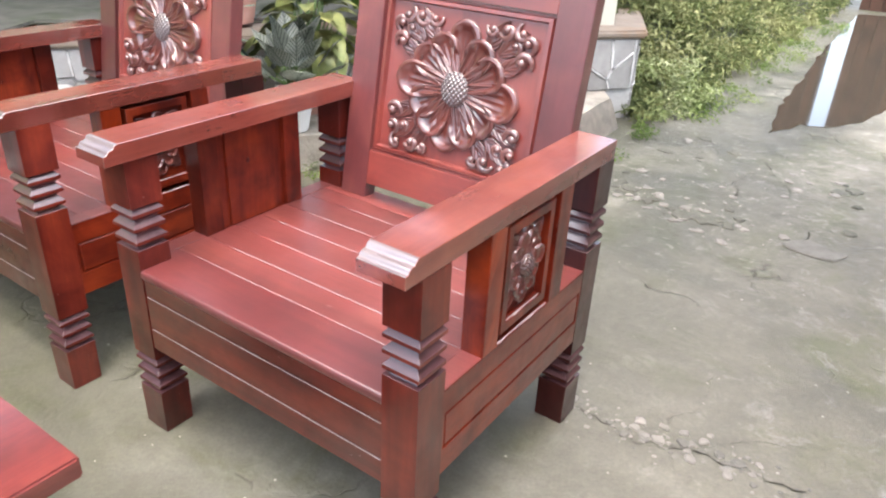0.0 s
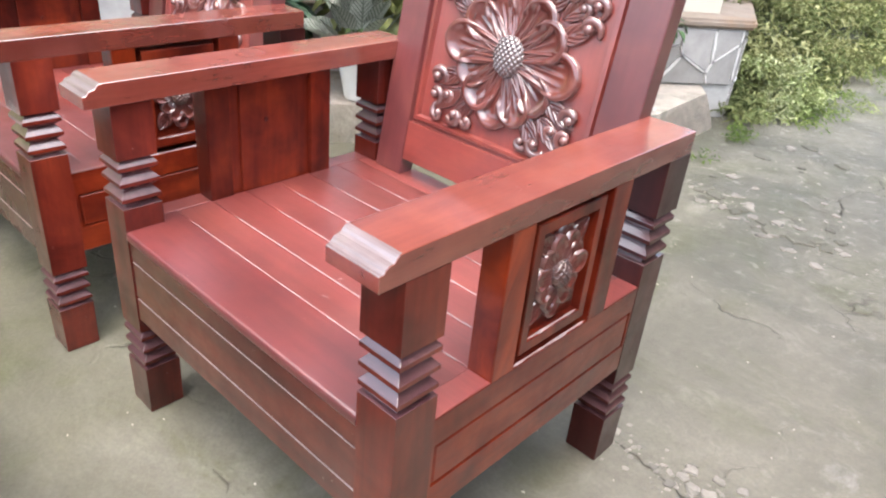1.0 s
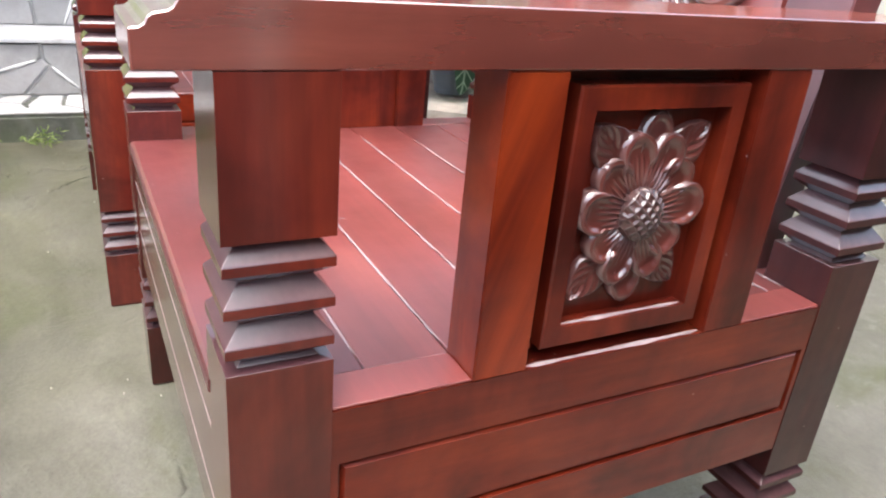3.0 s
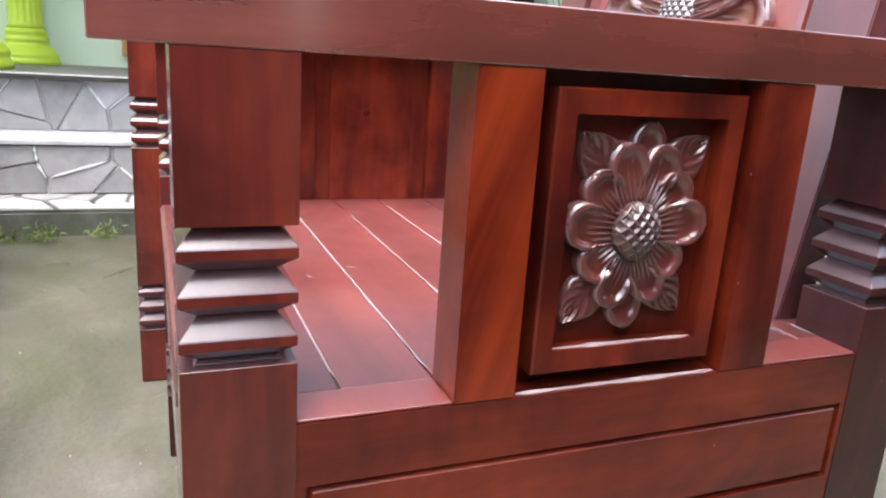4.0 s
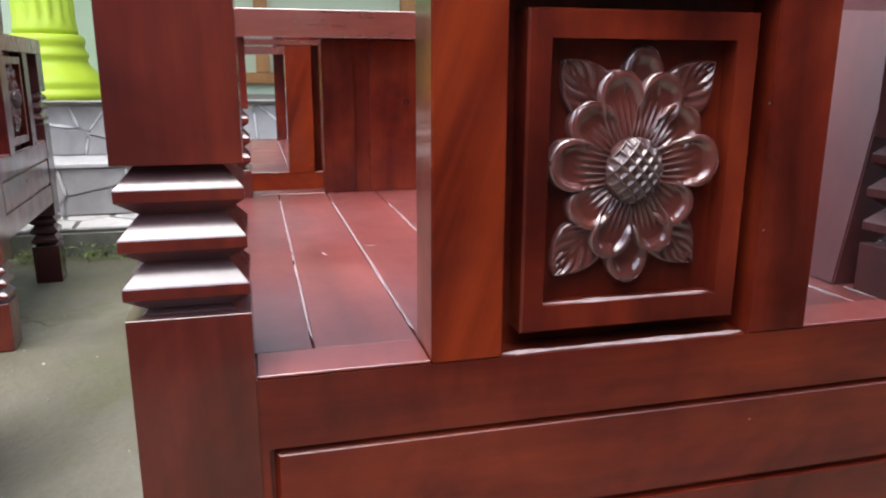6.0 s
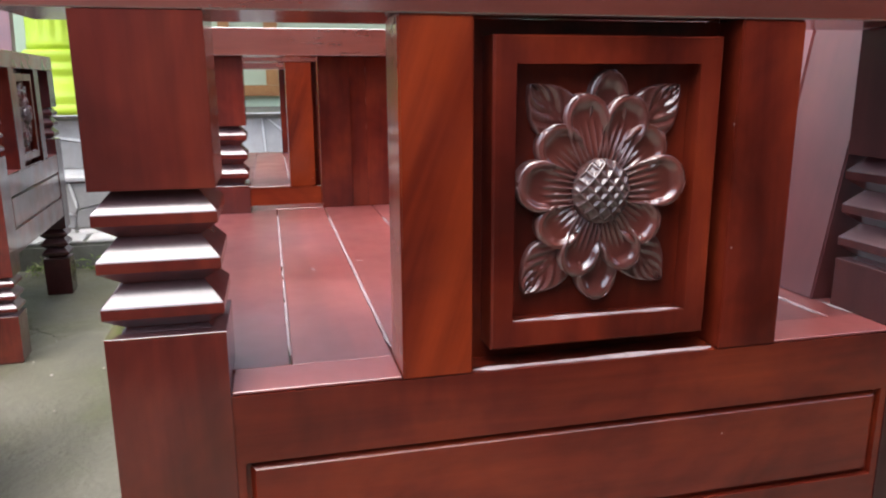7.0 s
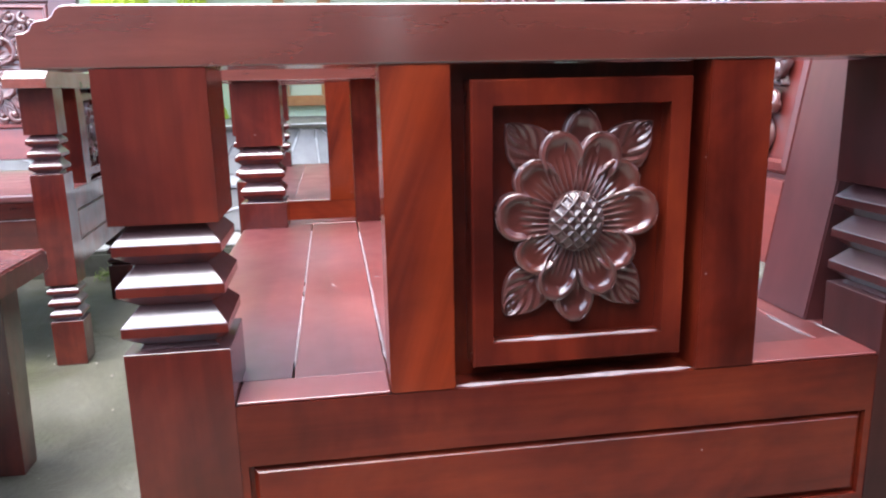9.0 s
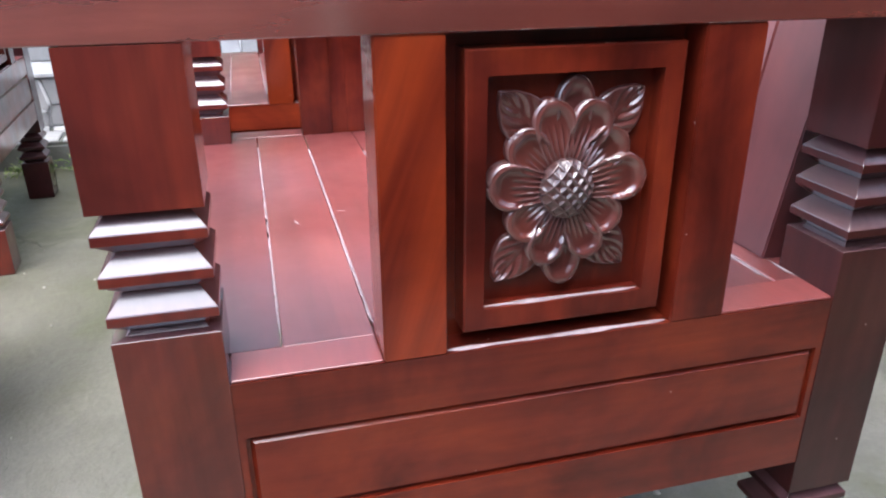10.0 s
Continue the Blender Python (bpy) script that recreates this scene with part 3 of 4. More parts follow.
# ---- ground ----
def ground_material():
    m, nt, b = nodes_of("worn_wet_concrete")
    vec, _ = place(nt)
    broad = noise_tex(nt, vec, 1.5, 6, 0.65, 0.8)
    fine = noise_tex(nt, vec, 26.0, 6, 0.75)
    grit = noise_tex(nt, vec, 110.0, 3, 0.6)
    col = ramp(nt, broad, [(0.32, (0.062, 0.058, 0.043)), (0.5, (0.097, 0.091, 0.075)), (0.62, (0.128, 0.121, 0.106)), (0.74, (0.18, 0.171, 0.152))])
    col = mixed(nt, 0.8, col, ramp(nt, fine, [(0.3, (0.80, 0.80, 0.785)), (0.7, (1.12, 1.12, 1.10))]), "MULTIPLY")
    col = mixed(nt, 0.5, col, ramp(nt, grit, [(0.35, (0.8, 0.8, 0.8)), (0.65, (1.12, 1.12, 1.1))]), "MULTIPLY")
    moss = noise_tex(nt, vec, 2.3, 6, 0.7, 1.2)
    col = mixed(nt, ramp(nt, moss, [(0.5, (0, 0, 0)), (0.72, (0.8, 0.8, 0.8))]), col, (0.05, 0.056, 0.022))
    sx = nt.nodes.new("ShaderNodeSeparateXYZ")
    nt.links.new(vec, sx.inputs["Vector"])
    edge = nt.nodes.new("ShaderNodeMapRange")
    edge.inputs["From Min"].default_value, edge.inputs["From Max"].default_value = 0.1, -1.9
    nt.links.new(sx.outputs["X"], edge.inputs["Value"])
    film = mixed(nt, 1.0, edge.outputs["Result"], ramp(nt, noise_tex(nt, vec, 3.1, 5, 0.7, 0.6), [(0.3, (0.25,) * 3), (0.65, (1, 1, 1))]), "MULTIPLY")
    col = mixed(nt, film, col, mixed(nt, 1.0, col, (1.16, 1.16, 0.88), "MULTIPLY"))
    dry = nt.nodes.new("ShaderNodeMapRange")
    dry.inputs["From Min"].default_value, dry.inputs["From Max"].default_value = -0.15, 0.6
    nt.links.new(sx.outputs["X"], dry.inputs["Value"])
    pale = mixed(nt, 1.0, dry.outputs["Result"], ramp(nt, noise_tex(nt, vec, 2.2, 5, 0.65, 0.9), [(0.3, (0.35,) * 3), (0.6, (1, 1, 1))]), "MULTIPLY")
    col = mixed(nt, pale, col, mixed(nt, 1.0, col, (1.85, 1.78, 1.70), "MULTIPLY"))
    crust = ramp(nt, noise_tex(nt, vec, 8.0, 9, 0.78, 0.6), [(0.54, (0, 0, 0)), (0.66, (0.75,) * 3)])
    col = mixed(nt, mixed(nt, 1.0, pale, crust, "MULTIPLY"), col, (0.33, 0.315, 0.29))
    far = nt.nodes.new("ShaderNodeMapRange")
    far.inputs["From Min"].default_value, far.inputs["From Max"].default_value = 1.0, 2.2
    nt.links.new(sx.outputs["Y"], far.inputs["Value"])
    damp = mixed(nt, 1.0, far.outputs["Result"], ramp(nt, noise_tex(nt, vec, 9.0, 8, 0.78, 0.6), [(0.44, (0, 0, 0)), (0.58, (0.9,) * 3)]), "MULTIPLY")
    col = mixed(nt, damp, col, mixed(nt, 1.0, col, (0.76, 0.77, 0.71), "MULTIPLY"))
    scale_off = mixed(nt, 1.0, far.outputs["Result"], ramp(nt, noise_tex(nt, vec, 17.0, 8, 0.75, 0.4), [(0.56, (0, 0, 0)), (0.66, (0.6,) * 3)]), "MULTIPLY")
    col = mixed(nt, scale_off, col, (0.30, 0.285, 0.255))
    warp = nt.nodes.new("ShaderNodeTexNoise")
    warp.inputs["Scale"].default_value, warp.inputs["Detail"].default_value = 4.0, 6.0
    nt.links.new(vec, warp.inputs["Vector"])
    add = nt.nodes.new("ShaderNodeVectorMath")
    add.operation = "MULTIPLY_ADD"
    add.inputs[1].default_value = (0.45, 0.45, 0.0)
    nt.links.new(warp.outputs["Color"], add.inputs[0])
    nt.links.new(vec, add.inputs[2])

    def cracks(scale, width, lo, hi, where_scale):
        vor = nt.nodes.new("ShaderNodeTexVoronoi")
        vor.feature = "DISTANCE_TO_EDGE"
        vor.inputs["Scale"].default_value = scale
        nt.links.new(add.outputs["Vector"], vor.inputs["Vector"])
        line = ramp(nt, vor.outputs["Distance"], [(0.0, (0, 0, 0)), (width, (1, 1, 1))])
        where = ramp(nt, noise_tex(nt, vec, where_scale, 3), [(lo, (1, 1, 1)), (hi, (0, 0, 0))])
        return mixed(nt, 1.0, line, where, "SCREEN")

    crack = mixed(nt, 1.0, cracks(1.7, 0.014, 0.52, 0.6, 1.3), cracks(6.5, 0.07, 0.56, 0.66, 0.8), "MULTIPLY")
    col = mixed(nt, 1.0, col, ramp(nt, crack, [(0, (0.42, 0.42, 0.38)), (1, (1, 1, 1))]), "MULTIPLY")
    nt.links.new(col, b.inputs["Base Color"])
    nt.links.new(ramp(nt, broad, [(0.3, (0.32,) * 3), (0.6, (0.75,) * 3)]), b.inputs["Roughness"])
    bumped(nt, b, mixed(nt, 0.5, mixed(nt, 0.4, fine, broad), crack), 0.9, 0.018)
    return m


GROUND = ground_material()
bm = bmesh.new()
xs = [-60, -20, -8, -4] + [-3 + 0.25 * i for i in range(29)] + [5, 8, 20, 60]
ys = [-60, -20, -8, -4] + [-3 + 0.25 * i for i in range(49)] + [10, 14, 25, 60]
gv = [[bm.verts.new((x, y, 0.0)) for x in xs] for y in ys]
for i in range(len(ys) - 1):
    for j in range(len(xs) - 1):
        bm.faces.new((gv[i][j], gv[i][j + 1], gv[i + 1][j + 1], gv[i + 1][j]))
tagged(part("ground", bm, GROUND), "worn damp concrete yard with moss and cracks", "ground", kind="structure")


# ---- stone-clad porch ----
def crazy(w, h, cell, seed, joint):
    """Irregular convex polygons that tile a rectangle w x h, with joints between them."""
    rnd = random.Random(seed)
    nx, ny = max(1, round(w / cell)), max(2, round(h / cell))
    pts = [((i + 0.5 + rnd.uniform(-0.48, 0.48)) * w / nx, (j + 0.5 + rnd.uniform(-0.46, 0.46)) * h / ny) for i in range(nx) for j in range(ny)]
    out = []
    for k, (px, py) in enumerate(pts):
        poly = [(0, 0), (w, 0), (w, h), (0, h)]
        for q, (qx, qy) in enumerate(pts):
            if q == k or math.hypot(qx - px, qy - py) > 3.2 * cell:
                continue
            dx, dy = qx - px, qy - py
            d = math.hypot(dx, dy)
            nxv, nyv = dx / d, dy / d
            lim = nxv * (px + qx) / 2 + nyv * (py + qy) / 2 - joint / 2 * rnd.uniform(0.3, 2.4)
            cut = []
            for i in range(len(poly)):
                a, b2 = poly[i], poly[(i + 1) % len(poly)]
                da, db = nxv * a[0] + nyv * a[1] - lim, nxv * b2[0] + nyv * b2[1] - lim
                if da <= 0:
                    cut.append(a)
                if da * db < 0:
                    t = da / (da - db)
                    cut.append((a[0] + t * (b2[0] - a[0]), a[1] + t * (b2[1] - a[1])))
            poly = cut
            if len(poly) < 3:
                break
        if len(poly) >= 3:
            out.append(poly)
    return out


def clad(parent, w, h, cell, seed, m, material, thick=0.012, joint=0.012, name="stone", pointed=0.0):
    """Flat stones on a face: x along, y up in the face's own frame m, standing out along z."""
    rnd = random.Random(seed + 1)
    for poly in crazy(w, h, cell, seed, joint):
        cx, cy = sum(p[0] for p in poly) / len(poly), sum(p[1] for p in poly) / len(poly)
        t = thick * rnd.uniform(0.75, 1.25)
        bm = bmesh.new()
        rings = [[bm.verts.new(((x - cx) * f, (y - cy) * f, z)) for x, y in poly] for f, z in ((1, 0), (1, t * 0.6), (0.94, t))]
        n = len(poly)
        for a, b2 in zip(rings, rings[1:]):
            for i in range(n):
                bm.faces.new((a[i], a[(i + 1) % n], b2[(i + 1) % n], b2[i]))
        bm.faces.new(rings[-1])
        o = part(name, bm, material, parent)
        o.matrix_basis = m @ Matrix.Translation((cx, cy, 0))
        # smears of white pointing left standing over some joints
        for (ax, ay), (bx2, by2) in zip(poly, poly[1:] + poly[:1]):
            run = math.hypot(bx2 - ax, by2 - ay)
            onrim = min(ax, bx2) < 0.004 and abs(ax - bx2) < 0.004 or min(ay, by2) < 0.004 and abs(ay - by2) < 0.004 or h - max(ay, by2) < 0.004 and abs(ay - by2) < 0.004
            if onrim or run < 0.035 or rnd.random() > pointed:
                continue
            ux, uy = (bx2 - ax) / run, (by2 - ay) / run
            bm, prev = bmesh.new(), None
            for i in range(6):
                f = 0.06 + 0.88 * i / 5
                half = (0.0025 + 0.0065 * rnd.random()) * (0.35 if i in (0, 5) else 1.0)
                px, py = ax + ux * run * f + uy * 0.003, ay + uy * run * f - ux * 0.003
                ring = [bm.verts.new((px - uy * half * k, py + ux * half * k, z)) for k, z in ((-1, t * 0.5), (-0.5, t * 1.45), (0.5, t * 1.5), (1, t * 0.5))]
                if prev:
                    for k in range(3):
                        bm.faces.new((prev[k], prev[k + 1], ring[k + 1], ring[k]))
                prev = ring
            part("pointing", bm, POINTING, parent).matrix_basis = m


PORCH = 0.518
FACE = Matrix(((0, 0, 1, 0), (1, 0, 0, 0), (0, 1, 0, 0), (0, 0, 0, 1)))      # x along +y, y up, out towards +x


def structure(name, bm, material, label, category):
    return tagged(part(name, bm, material), label, category, kind="structure")


LEN0 = -3.2
foot = structure("porch_step", block(-2.56, -2.29, LEN0, 0.62, -0.02, 0.092, 0.012), CEMENT, "low mossy cement step topped with broken tile paving", "step")
clad(foot, 0.62 - LEN0, 0.25, 0.13, 5, Matrix.Translation((-2.30, LEN0, 0.092)) @ pose(0, 0, 0, 0, 0, 90), PAVING, 0.007, 0.012, "paving_piece")
lower = structure("wall_lower", block(-2.86, -2.552, LEN0, 0.95, -0.02, 0.283), MORTAR, "lower porch step faced with grey stones in pale mortar", "wall")
clad(lower, 0.95 - LEN0, 0.178, 0.185, 13, Matrix.Translation((-2.553, LEN0, 0.102)) @ FACE, STONE, joint=0.005, pointed=0.24)
structure("step_tread", block(-2.865, -2.53, LEN0, 0.95, 0.2835, 0.298, 0.003), TREADTILE, "pale tiled tread of the porch step", "step")
upper = structure("wall_upper", block(-3.1, -2.862, LEN0, 0.80, -0.02, PORCH - 0.018), MORTAR, "upper porch wall faced with grey stones in pale mortar", "wall")
clad(upper, 0.80 - LEN0, 0.200, 0.185, 29, Matrix.Translation((-2.863, LEN0, 0.300)) @ FACE, STONE, joint=0.005, pointed=0.24)


def prism(poly, z0, z1):
    bm = bmesh.new()
    lo = [bm.verts.new((x, y, z0)) for x, y in poly]
    hi = [bm.verts.new((x, y, z1)) for x, y in poly]
    n = len(poly)
    bm.faces.new(lo[::-1]), bm.faces.new(hi)
    for i in range(n):
        bm.faces.new((lo[i], lo[(i + 1) % n], hi[(i + 1) % n], hi[i]))
    return bm


# the porch turns and runs on obliquely
TURN_AT, BEND = Vector((-2.29, 0.62, 0)), 53.0
ALONG = Vector((math.cos(radians(BEND)), math.sin(radians(BEND)), 0))
OUT = Vector((ALONG.y, -ALONG.x, 0))


def oblique(a, out, z=0.0):
    """A point a metres along the oblique edge and out metres in front of it."""
    p = TURN_AT + a * ALONG + out * OUT
    return Vector((p.x, p.y, z))


def flat(p):
    return (p.x, p.y)


SLANT = Matrix.Rotation(radians(BEND - 90), 4, "Z") @ FACE
LOW = 0.165
DEEP, LAST, TOP = 0.50, 2.93, 0.452      # depth of the ledge, length and height of the wall behind it
low_step = structure("porch_step_oblique", prism([flat(oblique(0, 0)), flat(oblique(2.30, 0)), flat(oblique(2.72, -0.36)), flat(oblique(2.80, -0.62)), flat(oblique(0, -0.62))], -0.02, LOW), FILLET, "mossy cement ledge topped with broken tile paving", "step")
clad(low_step, 2.28, 0.48, 0.14, 41, Matrix.Translation(oblique(0.01, -0.49, LOW)) @ Matrix.Rotation(radians(BEND), 4, "Z"), PAVING, 0.007, 0.014, "paving_piece")
ramp_bm = bmesh.new()
high = [oblique(2.26, 0.0, LOW - 0.004), oblique(2.50, -0.17, LOW - 0.004), oblique(2.73, -0.36, LOW - 0.01), oblique(2.80, -0.58, LOW - 0.02)]
foot_line = [oblique(2.29, 0.035, -0.004), oblique(2.54, -0.13, -0.004), oblique(2.78, -0.32, -0.004), oblique(2.86, -0.58, -0.004)]
hv = [ramp_bm.verts.new(v) for v in high]
mv = [ramp_bm.verts.new(0.5 * (a2 + b2) + Vector((0.006, -0.004, 0.004 * (i % 2)))) for i, (a2, b2) in enumerate(zip(high, foot_line))]
fv = [ramp_bm.verts.new(v) for v in foot_line]
for up_row, low_row in ((hv, mv), (mv, fv)):
    for i in range(3):
        ramp_bm.faces.new((up_row[i], low_row[i], low_row[i + 1], up_row[i + 1]))
bmesh.ops.solidify(ramp_bm, geom=ramp_bm.faces[:], thickness=0.02)
structure("kerb_slope", ramp_bm, FILLET, "sloping rough cement fillet at the ledge's end", "kerb")
slant_wall = structure("wall_oblique", prism([flat(oblique(-0.1, -DEEP)), flat(oblique(LAST, -DEEP)), flat(oblique(LAST, -DEEP - 0.3)), flat(oblique(-0.1, -DEEP - 0.3))], -0.02, TOP), MORTAR, "porch wall faced with grey stones in pale mortar", "wall")
clad(slant_wall, LAST + 0.06, TOP - LOW - 0.012, 0.15, 57, Matrix.Translation(oblique(-0.08, -DEEP + 0.002, LOW + 0.009)) @ SLANT, STONE, joint=0.006, pointed=0.55)
behind = oblique(LAST, -DEEP) + Vector((-0.42, 0.95, 0))
end_wall = structure("wall_end", prism([flat(oblique(LAST, -DEEP)), flat(behind), (behind.x - 0.25, behind.y), flat(oblique(LAST, -DEEP - 0.3))], -0.02, TOP), CEMENT, "rough cement end of the porch wall", "wall")
end_dir = behind - oblique(LAST, -DEEP)
clad(end_wall, end_dir.length, TOP - 0.03, 0.14, 71, Matrix.Translation(oblique(LAST, -DEEP, 0.02) + 0.002 * Vector((end_dir.y, -end_dir.x, 0)).normalized()) @ Matrix.Rotation(math.atan2(end_dir.y, end_dir.x) - radians(90), 4, "Z") @ FACE, STONE, joint=0.006, pointed=0.6)
coping = prism([flat(oblique(-0.1, -DEEP + 0.03)), flat(oblique(LAST + 0.035, -DEEP + 0.03)), flat(behind + Vector((0.03, 0, 0))), (behind.x - 0.25, behind.y), flat(oblique(LAST - 0.1, -DEEP - 0.32)), flat(oblique(-0.1, -DEEP - 0.32))], TOP + 0.0005, TOP + 0.045)
bmesh.ops.recalc_face_normals(coping, faces=coping.faces)
soften(coping, 0.014, 3, 30)
structure("wall_coping", coping, COPING, "worn beige coping along the top of the porch wall", "coping")
structure("wall_parapet", prism([flat(oblique(1.95, -DEEP - 0.13)), flat(oblique(2.84, -DEEP - 0.13)), flat(oblique(2.80, -DEEP - 0.29)), flat(oblique(1.95, -DEEP - 0.29))], TOP + 0.046, 3.199), CREAM, "cream painted end wall of the porch rising from the coping", "wall")
structure("porch_edge", block(-2.86, -2.80, LEN0, 0.78, PORCH + 0.0005, PORCH + 0.004), TREADTILE, "pale tiled edge of the porch floor", "trim")
structure("porch_floor", prism([(-2.845, LEN0), (-2.845, 0.78), flat(oblique(-0.1, -DEEP - 0.321)), flat(oblique(LAST - 0.1, -DEEP - 0.321)), (behind.x - 0.252, behind.y), (-3.9, 4.4), (-3.9, LEN0)], PORCH - 0.0175, PORCH), PORCHTILE, "pale tiled porch floor", "floor")
WALLX = -3.9
structure("wall_house", block(WALLX - 0.2, WALLX, LEN0, 1.72, -0.02, 2.4), GREENWALL, "pale green painted house wall", "wall")
structure("wall_house_far", block(WALLX - 0.2, WALLX, 2.42, 6.0, -0.02, 2.4), GREENWALL, "pale green painted house wall", "wall")
structure("wall_lintel", block(WALLX - 0.2, WALLX, 1.72, 2.42, 2.25, 2.4), GREENWALL, "pale green wall over the open door", "wall")
structure("wall_inside", prism([(WALLX - 0.25, 1.2), (WALLX - 2.5, 1.2), (WALLX - 2.5, 3.2), (WALLX - 0.25, 3.2), (WALLX - 0.25, 3.15), (WALLX - 2.4, 3.15), (WALLX - 2.4, 1.25), (WALLX - 0.25, 1.25)], -0.02, 2.4), CEMENT, "dim room walls behind the open door", "wall")
structure("ceiling", block(WALLX - 2.5, WALLX - 0.2, 1.2, 3.2, 2.4, 2.45), CEMENT, "dim ceiling behind the open door", "ceiling")


def build_column(x, y, s=1.0):
    c = thing("porch_column", "bright lime green fluted column with a flared moulded base", "column", "porch columns", m=pose(x, y, PORCH) @ Matrix.Scale(s, 4))
    part("base", turned([(0, 0.235), (0.03, 0.235), (0.04, 0.225), (0.055, 0.22), (0.065, 0.225), (0.09, 0.215), (0.12, 0.185), (0.15, 0.16), (0.17, 0.152), (0.18, 0.16), (0.20, 0.16),
                         (0.21, 0.148), (0.23, 0.146), (0.24, 0.152), (0.265, 0.15), (0.275, 0.138)], 40), LIME, c, smooth=True)
    zs = [0.2755, 0.30, 0.32, 0.36] + [0.5 + 0.3 * i for i in range(7)] + [2.678]
    part("shaft", turned([(z, 0.128 if z < 0.31 else 0.124) for z in zs], 96, 16, 0.016, (0.33, 3)), LIME, c, smooth=True)


# unseen roof inferred from the columns; the eaves are stretched to add shade
structure("porch_roof", prism([(WALLX - 0.25, LEN0), (-2.08, LEN0), (-2.08, 0.5), flat(oblique(0.9, 0.55)), flat(oblique(3.2, 0.55)), (behind.x + 0.1, behind.y), (WALLX - 0.25, behind.y)], 3.2, 3.3), CEMENT, "plain cement porch roof on the columns, its unseen eaves widened for shade", "roof")
build_column(-3.14, -0.755)
build_column(-3.80, -0.55, 0.62)


def build_window(y0, y1, z0, z1, posts):
    win = thing("window_1", "brown wooden window frame with pale green panes", "window", kind="structure", m=pose(WALLX + 0.002, 0, 0))
    for c, d in ((z0, z0 + 0.06), (z1 - 0.08, z1)):
        part("window_frame", block(0, 0.05, y0, y1, c, d, 0.004), FRAMEWOOD, win)
    for a, b2 in posts:
        part("window_frame", block(0.002, 0.055, a, b2, z0 + 0.0605, z1 - 0.0805, 0.004), FRAMEWOOD, win)
    for (_, a), (b2, _) in zip(posts, posts[1:]):
        part("pane", block(0.008, 0.016, a + 0.001, b2 - 0.001, z0 + 0.061, z1 - 0.081), PANE, win)


PANE, pnt, pb = nodes_of("green_tinted_pane")
pb.inputs["Base Color"].default_value, pb.inputs["Roughness"].default_value = (0.46, 0.50, 0.33, 1), 0.45
build_window(-0.12, 1.22, PORCH + 0.06, 2.2, [(-0.12, -0.06), (0.125, 0.20), (0.95, 1.22)])


# ---- yard edges ----
SIDEPLASTER = rough_stuff("brown_side_plaster", [(0.3, (0.10, 0.078, 0.068)), (0.7, (0.18, 0.145, 0.13))], 1.5, second=(2.2, (0.08, 0.065, 0.055), 0.55, 0.8))
YARDWALL = rough_stuff("dark_weathered_boards", [(0.3, (0.035, 0.022, 0.015)), (0.7, (0.085, 0.055, 0.037))], 3)
# two unseen walls added beside the yard to keep light off the chairs
structure("wall_yard", block(0.95, 1.1, 0.32, 2.8, -0.02, 3.2), YARDWALL, "unseen tall dark wall added to shade the chairs' sides", "wall")
structure("wall_yard_side", block(1.16, 1.29, -3.5, 0.31, -0.02, 1.2), SIDEPLASTER, "unseen low brown wall added to darken the chairs' side reflections", "wall")
structure("wall_shed", block(-0.58, 5.0, 9.6, 9.8, -0.02, 3.6), YARDWALL, "dark brown shed wall beyond the puddle", "wall")
structure("wall_shed_small", block(-1.6, -0.80, 9.6, 9.8, -0.02, 2.9), YARDWALL, "narrow dark brown wall beyond the puddle", "wall")
BOARDS = rough_stuff("red_brown_boards", [(0.3, (0.030, 0.014, 0.008)), (0.7, (0.10, 0.046, 0.028))], 2.2, spread=17, tone=0.15)
for name, x0, x1, h in (("shed_boards", -0.58, 1.6, 3.4), ("shed_boards", -1.6, -0.80, 2.6)):
    cladding = thing(name, "red-brown boarded front of the shed beyond the puddle", "shed wall", kind="structure", m=pose(0, 9.6, 0))
    k = 0
    while x0 < x1 - 0.01:
        w = min(0.11 + 0.05 * ((k * 7) % 5) / 4, x1 - x0)
        part("board", block(x0, x0 + w - 0.012, -0.03, -0.002, 0.0, h - 0.07 * (k % 3)), BOARDS, cladding)
        x0, k = x0 + w, k + 1
WHITEWASH = rough_stuff("stained_plaster", [(0.3, (0.30, 0.30, 0.29)), (0.7, (0.42, 0.41, 0.40))], 1.5, second=(2.2, (0.22, 0.21, 0.19), 0.55, 0.8))
# unseen wall added behind the camera for the backrests to reflect
structure("wall_behind", block(-4.1, 1.3, -3.7, -3.5, -0.02, 1.4), WHITEWASH, "unseen stained grey plastered wall added for the backrests to reflect", "wall")

# ---- puddle ----
WATER, wn, wb = nodes_of("still_puddle_water")
wb.inputs["Base Color"].default_value, wb.inputs["Roughness"].default_value = (0.04, 0.034, 0.026, 1), 0.06
wb.inputs["Specular IOR Level"].default_value, wb.inputs["IOR"].default_value = 1.0, 1.45
wv, _ = place(wn)
bumped(wn, wb, noise_tex(wn, wv, 3.0, 2), 0.03, 0.01)


def pool(name, rim, seed, label):
    """A flat sheet of water with a ragged shore through the corners of rim."""
    rnd, poly = random.Random(seed), []
    for (ax, ay), (bx2, by2) in zip(rim, rim[1:] + rim[:1]):
        n = max(3, int(math.hypot(bx2 - ax, by2 - ay) / 0.09))
        for i in range(n):
            f = i / n
            poly.append((ax + (bx2 - ax) * f + rnd.uniform(-0.012, 0.012), ay + (by2 - ay) * f + rnd.uniform(-0.03, 0.03)))
    return tagged(part(name, prism(poly, -0.003, 0.004), WATER), label, "puddle", kind="structure")


